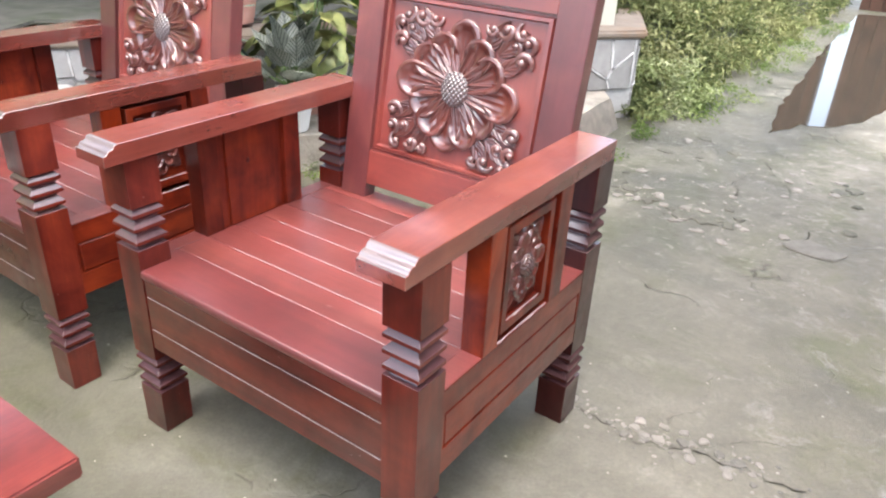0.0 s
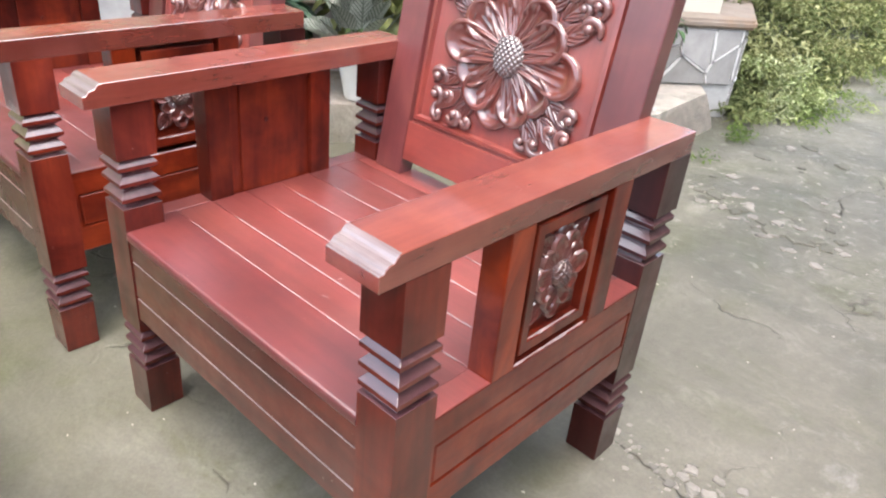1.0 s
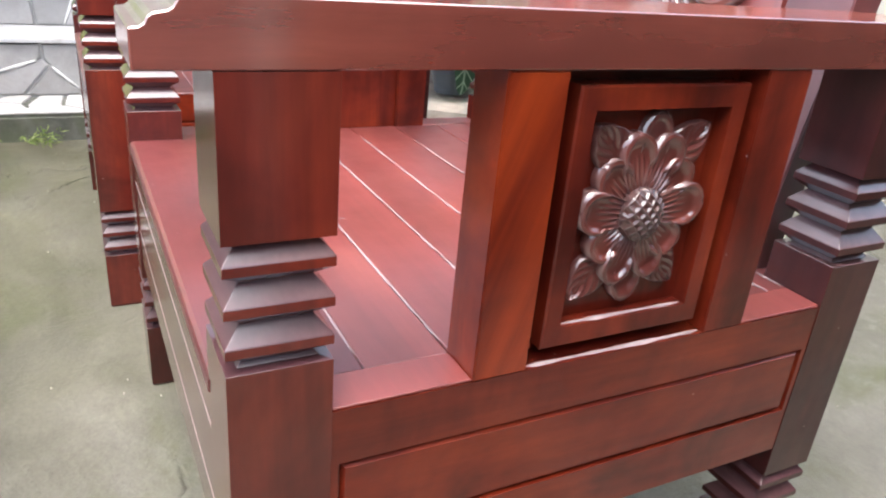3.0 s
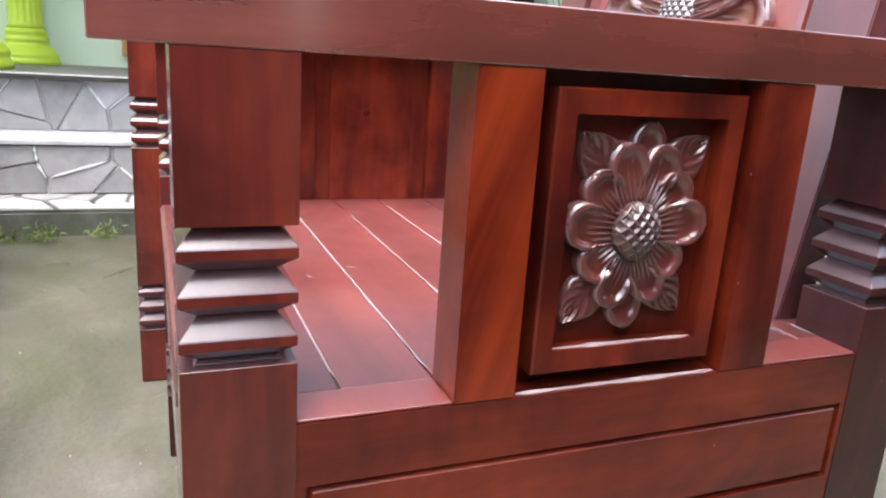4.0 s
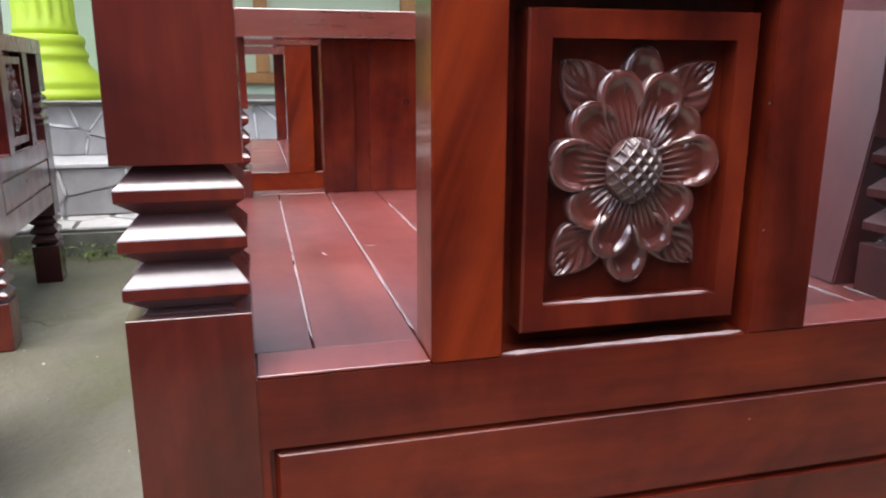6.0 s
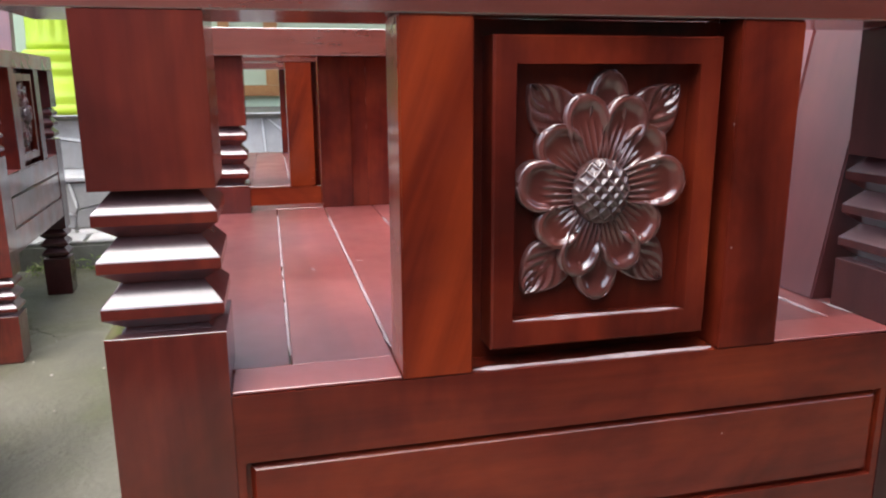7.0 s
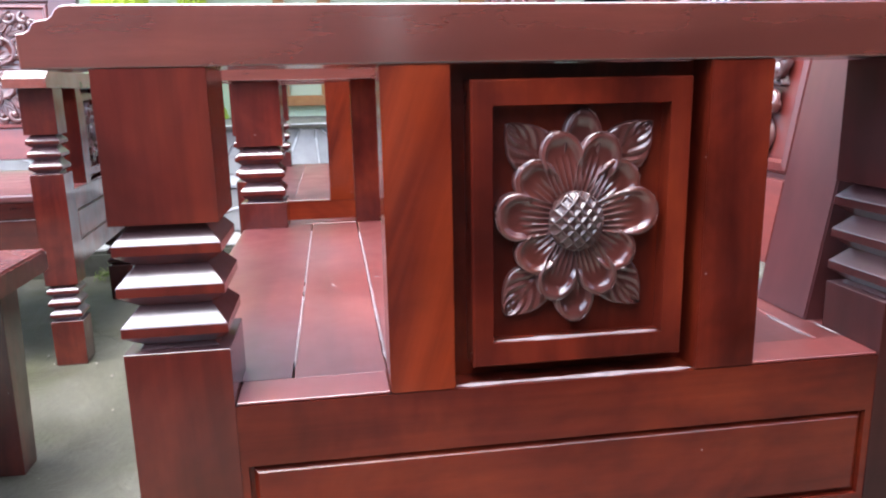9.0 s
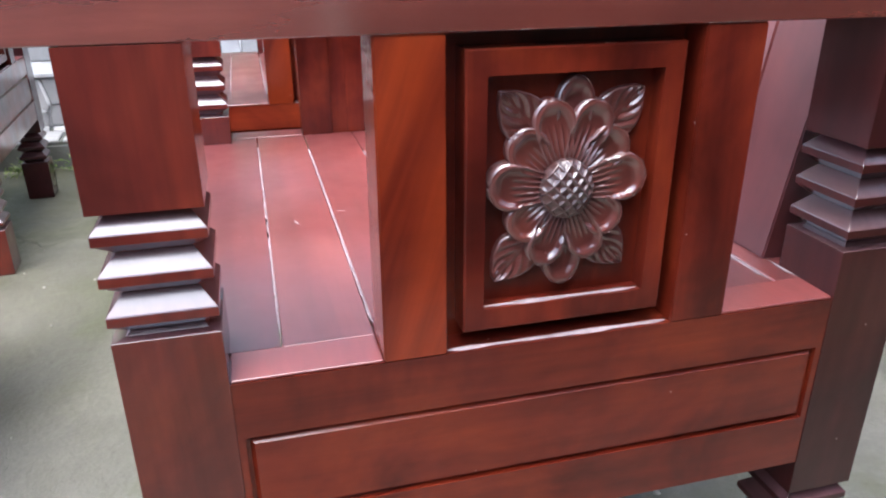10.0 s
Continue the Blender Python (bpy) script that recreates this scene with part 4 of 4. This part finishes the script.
pool("water_puddle", [(-0.19, 3.56), (-0.08, 3.86), (0.04, 3.93), (0.175, 4.14), (0.27, 4.62), (0.5, 5.3), (0.72, 6.6), (0.6, 8.4), (-0.1, 9.3), (-0.52, 9.1), (-0.42, 6.35), (-0.35, 5.45), (-0.28, 4.2)], 3, "shallow rain puddle mirroring sheds and sky on concrete")


# ---- greenery ----
def leaf_paint(name, dark, light, stripe=None, stripe_scale=60.0, gloss=0.4, rib=(0.25, 0.75)):
    m, nt, b = nodes_of(name)
    vec, rnd = place(nt, (1, 1, 1), 3.0)
    f = noise_tex(nt, vec, 12, 3)
    col = ramp(nt, f, [(0.3, dark), (0.7, light)])
    if stripe:
        co, _ = place(nt)
        sep = nt.nodes.new("ShaderNodeSeparateXYZ")
        nt.links.new(co, sep.inputs["Vector"])
        ab = nt.nodes.new("ShaderNodeMath")
        ab.operation = "ABSOLUTE"
        nt.links.new(sep.outputs["X"], ab.inputs[0])
        mad = nt.nodes.new("ShaderNodeMath")
        mad.operation = "MULTIPLY_ADD"
        mad.inputs[1].default_value = -1.2
        nt.links.new(ab.outputs["Value"], mad.inputs[0])
        nt.links.new(sep.outputs["Y"], mad.inputs[2])
        sc = nt.nodes.new("ShaderNodeMath")
        sc.operation = "MULTIPLY"
        sc.inputs[1].default_value = stripe_scale * 6.283
        nt.links.new(mad.outputs["Value"], sc.inputs[0])
        sn = nt.nodes.new("ShaderNodeMath")
        sn.operation = "SINE"
        nt.links.new(sc.outputs["Value"], sn.inputs[0])
        lines = ramp(nt, sn.outputs["Value"], [(rib[0], (0, 0, 0)), (rib[1], (1, 1, 1))])
        mid = ramp(nt, ab.outputs["Value"], [(0.0, (1, 1, 1)), (0.005, (0, 0, 0))])
        col = mixed(nt, mixed(nt, 1.0, lines, mid, "SCREEN"), col, stripe)
    col = mixed(nt, 1.0, col, ramp(nt, rnd, [(0, (0.75,) * 3), (1, (1.25,) * 3)]), "MULTIPLY")
    nt.links.new(col, b.inputs["Base Color"])
    b.inputs["Roughness"].default_value = gloss
    b.inputs["Transmission Weight"].default_value = 0.0
    b.inputs["Subsurface Weight"].default_value = 0.0
    return m


def blade(length, width, droop, fold=0.25, heart=0.0, n=10, k=5):
    """A leaf along +y that droops towards -z, folded along its midrib, with a little thickness."""
    bm = bmesh.new()
    rows = []
    for i in range(n):
        s = i / (n - 1)
        w = width * max(math.sin(math.pi * min(1, 0.04 + 0.96 * s) ** (0.8 - 0.3 * heart)) ** (0.8 - 0.2 * heart), 0.03)
        row = []
        for j in range(k):
            t = 2 * j / (k - 1) - 1
            y = length * s - heart * 0.22 * length * abs(t) * (1 - s) ** 2
            row.append(bm.verts.new((w * t, y, fold * w * abs(t) - droop * length * s * s + 0.02 * length * math.sin(9 * s + 2 * t))))
        rows.append(row)
    for i in range(n - 1):
        for j in range(k - 1):
            bm.faces.new((rows[i][j], rows[i][j + 1], rows[i + 1][j + 1], rows[i + 1][j]))
    bmesh.ops.solidify(bm, geom=bm.faces[:], thickness=0.0008)
    return bm


def potted(name, label, at, pot_profile, pot_paint, leaf_bm, leaf_mat, count, reach, height, seed, stems=True, lean=(15, 70), stem_paint=None):
    rnd = random.Random(seed)
    plant = thing(name, label, "potted plant", m=pose(*at))
    part("pot", turned(pot_profile, 28), pot_paint, plant, smooth=False)
    top = pot_profile[-1][0]
    rim = max(r for _, r in pot_profile)
    part("soil", turned([(top - 0.004, rim * 0.9), (top + 0.006, rim * 0.8)], 16), SOIL, plant)
    first = None
    for i in range(count):
        a = 360 * (i * 0.381966) + rnd.uniform(-20, 20)
        f = (i + 0.5) / count
        hgt = top + height * (0.25 + 0.75 * (1 - f)) * rnd.uniform(0.8, 1.1)
        out = reach * (0.15 + 0.5 * f) * rnd.uniform(0.7, 1.2)
        ax, ay = math.cos(radians(a)), math.sin(radians(a))
        m = pose(out * ax, out * ay, hgt, 0, 0, a - 90) @ pose(0, 0, 0, lean[1] - (lean[1] - lean[0]) * f + rnd.uniform(-12, 12), rnd.uniform(-15, 15), 0) @ Matrix.Scale(rnd.uniform(0.75, 1.15), 4)
        if first is None:
            first = part("leaf", leaf_bm, leaf_mat, plant, smooth=True)
            first.matrix_basis = m
        else:
            again(first, m)
        if stems:
            pts = [(0.25 * rim * ax, 0.25 * rim * ay, top), (0.55 * out * ax, 0.55 * out * ay, top + 0.55 * (hgt - top)), (out * ax, out * ay, hgt)]
            part("stem", tube(pts, (0.004, 0.0035, 0.0025), 5), stem_paint or STEM, plant, smooth=True)
    return plant


SOIL = rough_stuff("dark_soil", [(0.3, (0.02, 0.014, 0.01)), (0.7, (0.06, 0.045, 0.03))], 40)
STEM = rough_stuff("green_stem", [(0.3, (0.06, 0.11, 0.03)), (0.7, (0.12, 0.19, 0.06))], 30, roughness=0.5, bump=0.05)
WHITEPOT = rough_stuff("white_glazed_pot", [(0.3, (0.72, 0.73, 0.72)), (0.7, (0.82, 0.83, 0.82))], 5, roughness=0.3, bump=0.03)
BLACKPOT = rough_stuff("grey_black_plastic", [(0.3, (0.085, 0.10, 0.12)), (0.7, (0.14, 0.16, 0.185))], 6, roughness=0.5, bump=0.03)
CLAY = rough_stuff("pink_terracotta", [(0.3, (0.48, 0.24, 0.19)), (0.7, (0.6, 0.35, 0.28))], 8, roughness=0.8)
CALATHEA = leaf_paint("striped_dark_leaf", (0.26, 0.28, 0.24), (0.38, 0.40, 0.35), (0.06, 0.08, 0.06), 45, rib=(0.6, 0.9))
CALADIUM = leaf_paint("white_veined_leaf", (0.025, 0.075, 0.04), (0.045, 0.12, 0.06), (0.42, 0.55, 0.42), 24, rib=(0.8, 0.98))
CROTON = leaf_paint("yellow_green_leaf", (0.17, 0.21, 0.06), (0.38, 0.38, 0.15))
BRIGHT = leaf_paint("bright_green_leaf", (0.10, 0.20, 0.03), (0.2, 0.32, 0.07))
FRESH = leaf_paint("fresh_green_leaf", (0.05, 0.11, 0.025), (0.11, 0.20, 0.05))

potted("potted_plant", "striped dark-leaved plant in a small white pot", (-1.754, 1.456, LOW + 0.007), [(0, 0.05), (0.01, 0.055), (0.17, 0.085), (0.18, 0.088), (0.185, 0.084)], WHITEPOT,
       blade(0.17, 0.060, 0.15, 0.15, 0.3), CALATHEA, 22, 0.24, 0.17, 4, lean=(25, 82))
potted("potted_plant", "heart-shaped white-veined leaves in a dark plastic pot", (-2.17, 1.30, LOW + 0.007), [(0, 0.06), (0.13, 0.085), (0.135, 0.095), (0.15, 0.095)], BLACKPOT,
       blade(0.18, 0.06, 0.35, 0.15, 1.0), CALADIUM, 36, 0.32, 0.27, 9, lean=(-78, 45))
potted("potted_plant", "yellow and green leaved shrub in a pink terracotta pot", (-1.90, 1.70, LOW + 0.007), [(0, 0.06), (0.15, 0.08), (0.155, 0.088), (0.18, 0.088)], CLAY,
       blade(0.14, 0.048, 0.4), CROTON, 64, 0.36, 0.36, 12, lean=(-55, 30))
potted("potted_plant", "bright green leafy plant in a black plastic pot", (-1.854, 2.295, PORCH), [(0, 0.08), (0.16, 0.115), (0.165, 0.12), (0.18, 0.12)], BLACKPOT,
       blade(0.10, 0.028, 0.3), BRIGHT, 120, 0.62, 0.08, 15, lean=(-70, 30))
potted("potted_plant", "leafy plant in a grey-black plastic pot on the ledge", (-1.18, 2.63, LOW + 0.007), [(0, 0.095), (0.012, 0.105), (0.250, 0.146), (0.253, 0.155), (0.285, 0.155)], BLACKPOT,
       blade(0.05, 0.017, 0.3), FRESH, 150, 0.30, 0.13, 21, lean=(-45, 60))
potted("potted_plant", "empty-looking pink terracotta pot with a few leaves", (-2.40, 1.70, PORCH), [(0, 0.09), (0.2, 0.13), (0.205, 0.145), (0.24, 0.145)], CLAY,
       blade(0.16, 0.04, 0.4), FRESH, 12, 0.3, 0.3, 33, lean=(-20, 60))


def foliage(name, label, spots, count, size, mat, seed, category, base=0.03):
    """Many small folded leaves scattered in clumps; spots of (x, y, z, rx, ry, rz)."""
    rng = np.random.default_rng(seed)
    verts, faces = [], []
    weights = np.array([s[3] * s[4] + s[3] * s[5] + 0.02 for s in spots])
    pick = rng.choice(len(spots), count, p=weights / weights.sum())
    for n in range(count):
        x, y, z, rx, ry, rz = spots[pick[n]]
        d = rng.normal(size=3)
        d /= np.linalg.norm(d)
        r = rng.uniform(0.55, 1.05)
        p = np.array((x, y, z)) + d * r * np.array((rx, ry, rz))
        if p[2] < base:
            p[2] = base + rng.uniform(0, 0.05)
        up = d * 0.6 + np.array((0, 0, 0.7)) + rng.normal(size=3) * 0.4
        up /= np.linalg.norm(up)
        side = np.cross(up, rng.normal(size=3))
        side /= np.linalg.norm(side)
        fwd = np.cross(up, side)
        L = size * rng.uniform(0.45, 1.6)
        W = L * rng.uniform(0.12, 0.34)
        k = len(verts)
        for a, b, c in ((0, 0, 0), (0.5, 0.5, 0.12), (1, 0, -0.15), (0.5, -0.5, 0.12), (0.5, 0, 0)):
            verts.append(tuple(p + fwd * L * a + side * 2 * W * b * 0.5 + up * L * c))
        faces += [(k, k + 1, k + 4), (k + 1, k + 2, k + 4), (k + 2, k + 3, k + 4), (k + 3, k, k + 4)]
    me = bpy.data.meshes.new(name)
    me.from_pydata(verts, [], faces)
    me.materials.append(mat)
    return tagged(new(name, me), label, category, kind="stuff")


def mixed_foliage(name, stops):
    m, nt, b = nodes_of(name)
    isl = nt.nodes.new("ShaderNodeNewGeometry").outputs["Random Per Island"]
    vec, _ = place(nt)
    broad = noise_tex(nt, vec, 1.6, 3)
    mx = nt.nodes.new("ShaderNodeMath")
    mx.operation = "MULTIPLY_ADD"
    mx.inputs[1].default_value = 0.38
    nt.links.new(isl, mx.inputs[0])
    sub = nt.nodes.new("ShaderNodeMath")
    sub.operation = "MULTIPLY_ADD"
    sub.inputs[1].default_value, sub.inputs[2].default_value = 2.2, -0.78
    nt.links.new(broad, sub.inputs[0])
    nt.links.new(sub.outputs["Value"], mx.inputs[2])
    nt.links.new(ramp(nt, mx.outputs["Value"], stops), b.inputs["Base Color"])
    b.inputs["Roughness"].default_value, b.inputs["Specular IOR Level"].default_value = 0.75, 0.25
    return m


HEDGE = mixed_foliage("hedge_leaves", [(0.1, (0.055, 0.075, 0.028)), (0.4, (0.115, 0.14, 0.05)), (0.65, (0.19, 0.205, 0.08)), (0.95, (0.32, 0.32, 0.16))])
rnd = random.Random(5)


def bank_height(x):
    """Height of the hedge bank over the lane's edge."""
    return min(4.2, max(0.0, (-0.84 - x) * 1.25))


BANKGREEN = rough_stuff("weedy_bank", [(0.3, (0.03, 0.036, 0.015)), (0.7, (0.075, 0.085, 0.035))], 9, bump=1.0, dist=0.05)
bm = bmesh.new()
bx = [-0.78, -0.88, -1.03, -1.23, -1.48, -1.78, -2.18, -2.78, -3.3]
by = [3.30 + 0.28 * i for i in range(27)]
bv = [[bm.verts.new((x + 0.05 * math.sin(5 * y), y, (bank_height(x) * min(1, 0.25 + (y - 3.3) * 0.9) - 0.02) + (0.06 * noise.noise((x * 4, y * 4, 0)) if x < -0.83 else 0))) for x in bx] for y in by]
for i in range(len(by) - 1):
    for j in range(len(bx) - 1):
        bm.faces.new((bv[i][j], bv[i][j + 1], bv[i + 1][j + 1], bv[i + 1][j]))
tagged(part("bank", bm, BANKGREEN), "weedy earth bank beside the lane", "ground", kind="structure")
spots = []
for i in range(330):
    y = 3.3 + 7.0 * rnd.random() ** 1.3
    x = -0.80 - 2.3 * rnd.random() ** 1.4
    r = rnd.uniform(0.05, 0.17)
    spots.append((x + 0.05 * math.sin(5 * y) + rnd.uniform(0, 0.09), y, bank_height(x) * min(1, 0.25 + (y - 3.3) * 0.9) + rnd.uniform(0.0, 0.10), r, r * 1.2, r * 0.9))
for i in range(250):
    y, x = rnd.uniform(3.35, 6.8), -0.88 - 0.95 * rnd.random()
    r = rnd.uniform(0.05, 0.14)
    spots.append((x + 0.05 * math.sin(5 * y) + rnd.uniform(0, 0.10), y, bank_height(x) * min(1, 0.25 + (y - 3.3) * 0.9) + rnd.uniform(0.0, 0.10), r, r * 1.1, r * 0.8))
foliage("hedge", "yellow-green weedy hedge bank along the lane", spots, 56000, 0.048, HEDGE, 6, "hedge")

WEEDS = mixed_foliage("weed_leaves", [(0.1, (0.05, 0.09, 0.02)), (0.5, (0.14, 0.2, 0.05)), (0.9, (0.3, 0.34, 0.14))])
spots = [(-2.25 + rnd.uniform(-0.02, 0.05), rnd.uniform(-1.2, 0.5), 0.01, 0.04, 0.06, 0.03) for _ in range(16)]
spots += [(-0.78 + rnd.uniform(-0.06, 0.10), 2.5 + rnd.uniform(0, 0.8), 0.008, 0.05, 0.05, 0.02) for _ in range(8)]
spots += [flat(oblique(rnd.uniform(0.2, 2.0), 0.05)) + (0.01, 0.07, 0.07, 0.02) for _ in range(14)]
for i in range(90):
    y = 3.5 + 4.6 * rnd.random() ** 1.2
    spots.append((-0.82 + 0.36 * rnd.random() ** 2 + 0.05 * math.sin(5 * y), y, 0.012, 0.09, 0.10, 0.03))
foliage("weeds", "low green weeds growing along the foot of the steps", spots, 9000, 0.022, WEEDS, 9, "weeds", 0.004)

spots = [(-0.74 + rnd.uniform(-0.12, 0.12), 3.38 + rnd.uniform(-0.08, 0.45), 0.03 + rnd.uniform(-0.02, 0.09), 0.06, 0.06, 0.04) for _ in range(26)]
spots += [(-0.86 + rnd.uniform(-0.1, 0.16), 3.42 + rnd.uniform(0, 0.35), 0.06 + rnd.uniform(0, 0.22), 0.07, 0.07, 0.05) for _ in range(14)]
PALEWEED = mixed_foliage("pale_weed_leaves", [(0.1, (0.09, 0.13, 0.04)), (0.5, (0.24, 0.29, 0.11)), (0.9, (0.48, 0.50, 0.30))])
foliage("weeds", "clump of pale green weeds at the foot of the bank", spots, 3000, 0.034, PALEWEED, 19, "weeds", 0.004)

# ---- broken concrete ----
CRACK = rough_stuff("dark_crack_soil", [(0.3, (0.0585, 0.0559, 0.0442)), (0.7, (0.1105, 0.104, 0.0858))], 30)
SCAR = rough_stuff("dark_mossy_scar", [(0.3, (0.075, 0.075, 0.055)), (0.7, (0.12, 0.115, 0.095))], 25, bump=0.6)
SKIM = rough_stuff("cement_skim", [(0.3, (0.105, 0.098, 0.085)), (0.7, (0.165, 0.155, 0.138))], 22, bump=0.5)
PALECEMENT = rough_stuff("pale_cement_patch", [(0.3, (0.15, 0.138, 0.12)), (0.7, (0.25, 0.232, 0.208))], 18, spread=9, tone=0.2, bump=0.6)


def crack_line(points, width, seed):
    """A jagged open crack with crumbled edges."""
    rng, path = random.Random(seed), []
    for (ax, ay), (bx2, by2) in zip(points, points[1:]):
        for i in range(9):
            f = i / 9
            path.append((ax + (bx2 - ax) * f + rng.uniform(-0.008, 0.008), ay + (by2 - ay) * f + rng.uniform(-0.012, 0.012)))
    bm = bmesh.new()
    prev = None
    for x, y in path:
        w = width * rng.uniform(0.25, 1.0)
        cur = [bm.verts.new((x, y - w, 0.0012)), bm.verts.new((x, y + w, 0.0012))]
        if prev:
            bm.faces.new((prev[0], cur[0], cur[1], prev[1]))
        prev = cur
    bmesh.ops.solidify(bm, geom=bm.faces[:], thickness=0.001)
    return bm, path


def broken_patch(label):
    """Crumbling concrete: short jagged cracks, pale scabs of cement and sunken dark scars."""
    rng = random.Random(14)
    bed = thing("cracked_concrete", label, "ground", kind="structure")
    cracks = [((-0.11, 2.60), (-0.085, 2.54), (-0.08, 2.47)), ((0.03, 2.80), (0.09, 2.73), (0.12, 2.62)), ((-0.02, 2.74), (0.06, 2.78)), ((-0.33, 3.05), (-0.30, 2.95)), ((-0.24, 2.47), (-0.13, 2.44), (-0.09, 2.46)),
              ((-0.09, 2.36), (-0.06, 2.25)), ((-0.16, 2.28), (-0.10, 2.37)), ((0.05, 2.30), (0.14, 2.40), (0.24, 2.44)), ((0.02, 3.2), (0.10, 3.25), (0.2, 3.2)), ((0.12, 3.1), (0.24, 3.14)), ((0.24, 2.8), (0.33, 2.72), (0.36, 2.6)),
              ((-0.2, 3.12), (-0.08, 3.2), (0.04, 3.16)), ((0.22, 2.98), (0.3, 2.9)), ((0.3, 2.45), (0.42, 2.5)), ((-0.36, 2.66), (-0.30, 2.56)), ((0.4, 2.9), (0.5, 2.84), (0.56, 2.72))]
    for k, run in enumerate(cracks):
        bm, _ = crack_line(run, 0.0075 if k < 2 else rng.uniform(0.002, 0.0045), 300 + k)
        part("crack", bm, CRACK, bed)
    for k in range(120):
        if k < 70:
            f = rng.random()
            x, y = -0.62 + 0.62 * f + rng.gauss(0, 0.05), 2.22 - 0.14 * f + rng.gauss(0, 0.07)
        else:
            x, y = rng.uniform(-0.6, 0.5), rng.uniform(2.1, 3.2)
        r = rng.uniform(0.006, 0.03) if k % 9 else rng.uniform(0.03, 0.05)
        part("scab", crumb(0, 0, r, rng, min(0.006, r * 0.2)), PALECEMENT if k % 3 else SCAR, bed).matrix_basis = pose(x, y, 0.0004 + 0.0002 * (k % 7), 0, 0, rng.uniform(0, 360))
    return bed


broken_patch("patch of crumbling concrete with short jagged cracks and pale scabs")
rng = random.Random(77)
for n, (pts, w) in enumerate(((((-0.05, 0.71), (0.10, 0.70), (0.17, 0.685), (0.30, 0.735), (0.42, 0.75), (0.56, 0.76)), 0.0030), (((0.10, 0.70), (0.16, 0.80), (0.17, 0.90)), 0.0012), (((0.30, 0.74), (0.40, 0.86), (0.60, 0.98)), 0.0012))):
    bm, path = crack_line(pts, w, 60 + n)
    crack_ob = tagged(part("crack", bm, CRACK), "jagged open crack in the concrete with crumbled pale edges", "crack", kind="structure")
    if n == 0:
        for i in range(150):
            x, y = rng.choice(path)
            r = rng.uniform(0.002, 0.009) if i > 26 else rng.uniform(0.010, 0.021)
            part("crumb", crumb(0, 0, r, rng, r * 0.28), SKIM if i % 3 == 0 else PALECEMENT, crack_ob).matrix_basis = pose(x + rng.gauss(0, 0.035), y + rng.gauss(0.012, 0.035), 0.0001 * (i % 9), 0, 0, rng.uniform(0, 360))
patch = tagged(part("cement_patch", crumb(0, 0, 0.085, random.Random(2), 0.008), SKIM), "pale lump of spilt cement on the concrete", "cement", kind="structure")
patch.matrix_basis = pose(0.30, 2.12, 0.003, 0, 0, 14) @ Matrix.Diagonal((1.25, 1.15, 0.6, 1))

PIPE = rough_stuff("black_rubber", [(0.3, (0.012, 0.012, 0.013)), (0.7, (0.03, 0.03, 0.032))], 20, roughness=0.5, bump=0.05)
hose = part("pipe", tube([(-1.27, 2.50, 0.0), (-1.10, 2.475, 0.001), (-0.955, 2.425, 0.0)], (0.009, 0.009, 0.009), 12), PIPE, smooth=True)
hose.matrix_basis = pose(0, 0, LOW + 0.017)
conduit = part("pipe", tube([(-1.25, 2.535, 0.0), (-1.09, 2.515, 0.0), (-0.93, 2.475, 0.0)], (0.007, 0.007, 0.007), 12), WHITEPOT, smooth=True)
conduit.matrix_basis = pose(0, 0, LOW + 0.015)
tagged(conduit, "thin white plastic pipe lying on the paved ledge", "pipe")
tagged(hose, "short black rubber pipe lying on the paved ledge", "pipe")

# ---- litter on the concrete ----
CHIP = rough_stuff("pale_litter", [(0.3, (0.2, 0.185, 0.155)), (0.7, (0.4, 0.375, 0.33))], 30)
verts, faces = [], []
for i in range(340):
    x, y = rnd.uniform(-2.2, 1.1), rnd.uniform(-1.2, 3.6)
    s, a = rnd.uniform(0.0015, 0.005) * (1.6 if rnd.random() < 0.12 else 1), rnd.uniform(0, 6.28)
    k = len(verts)
    for j in range(5):
        r = s * rnd.uniform(0.6, 1.3)
        verts.append((x + r * math.cos(a + j * 1.257), y + 0.7 * r * math.sin(a + j * 1.257), 0.0006))
    for j in range(5):
        v = verts[k + j]
        verts.append((x + 0.7 * (v[0] - x), y + 0.7 * (v[1] - y), 0.003))
    faces += [(k + j, k + (j + 1) % 5, k + 5 + (j + 1) % 5, k + 5 + j) for j in range(5)] + [tuple(k + 5 + j for j in range(5))]
me = bpy.data.meshes.new("litter")
me.from_pydata(verts, [], faces)
me.materials.append(CHIP)
tagged(new("litter", me), "pale chips and petals scattered on the concrete", "litter", kind="stuff")
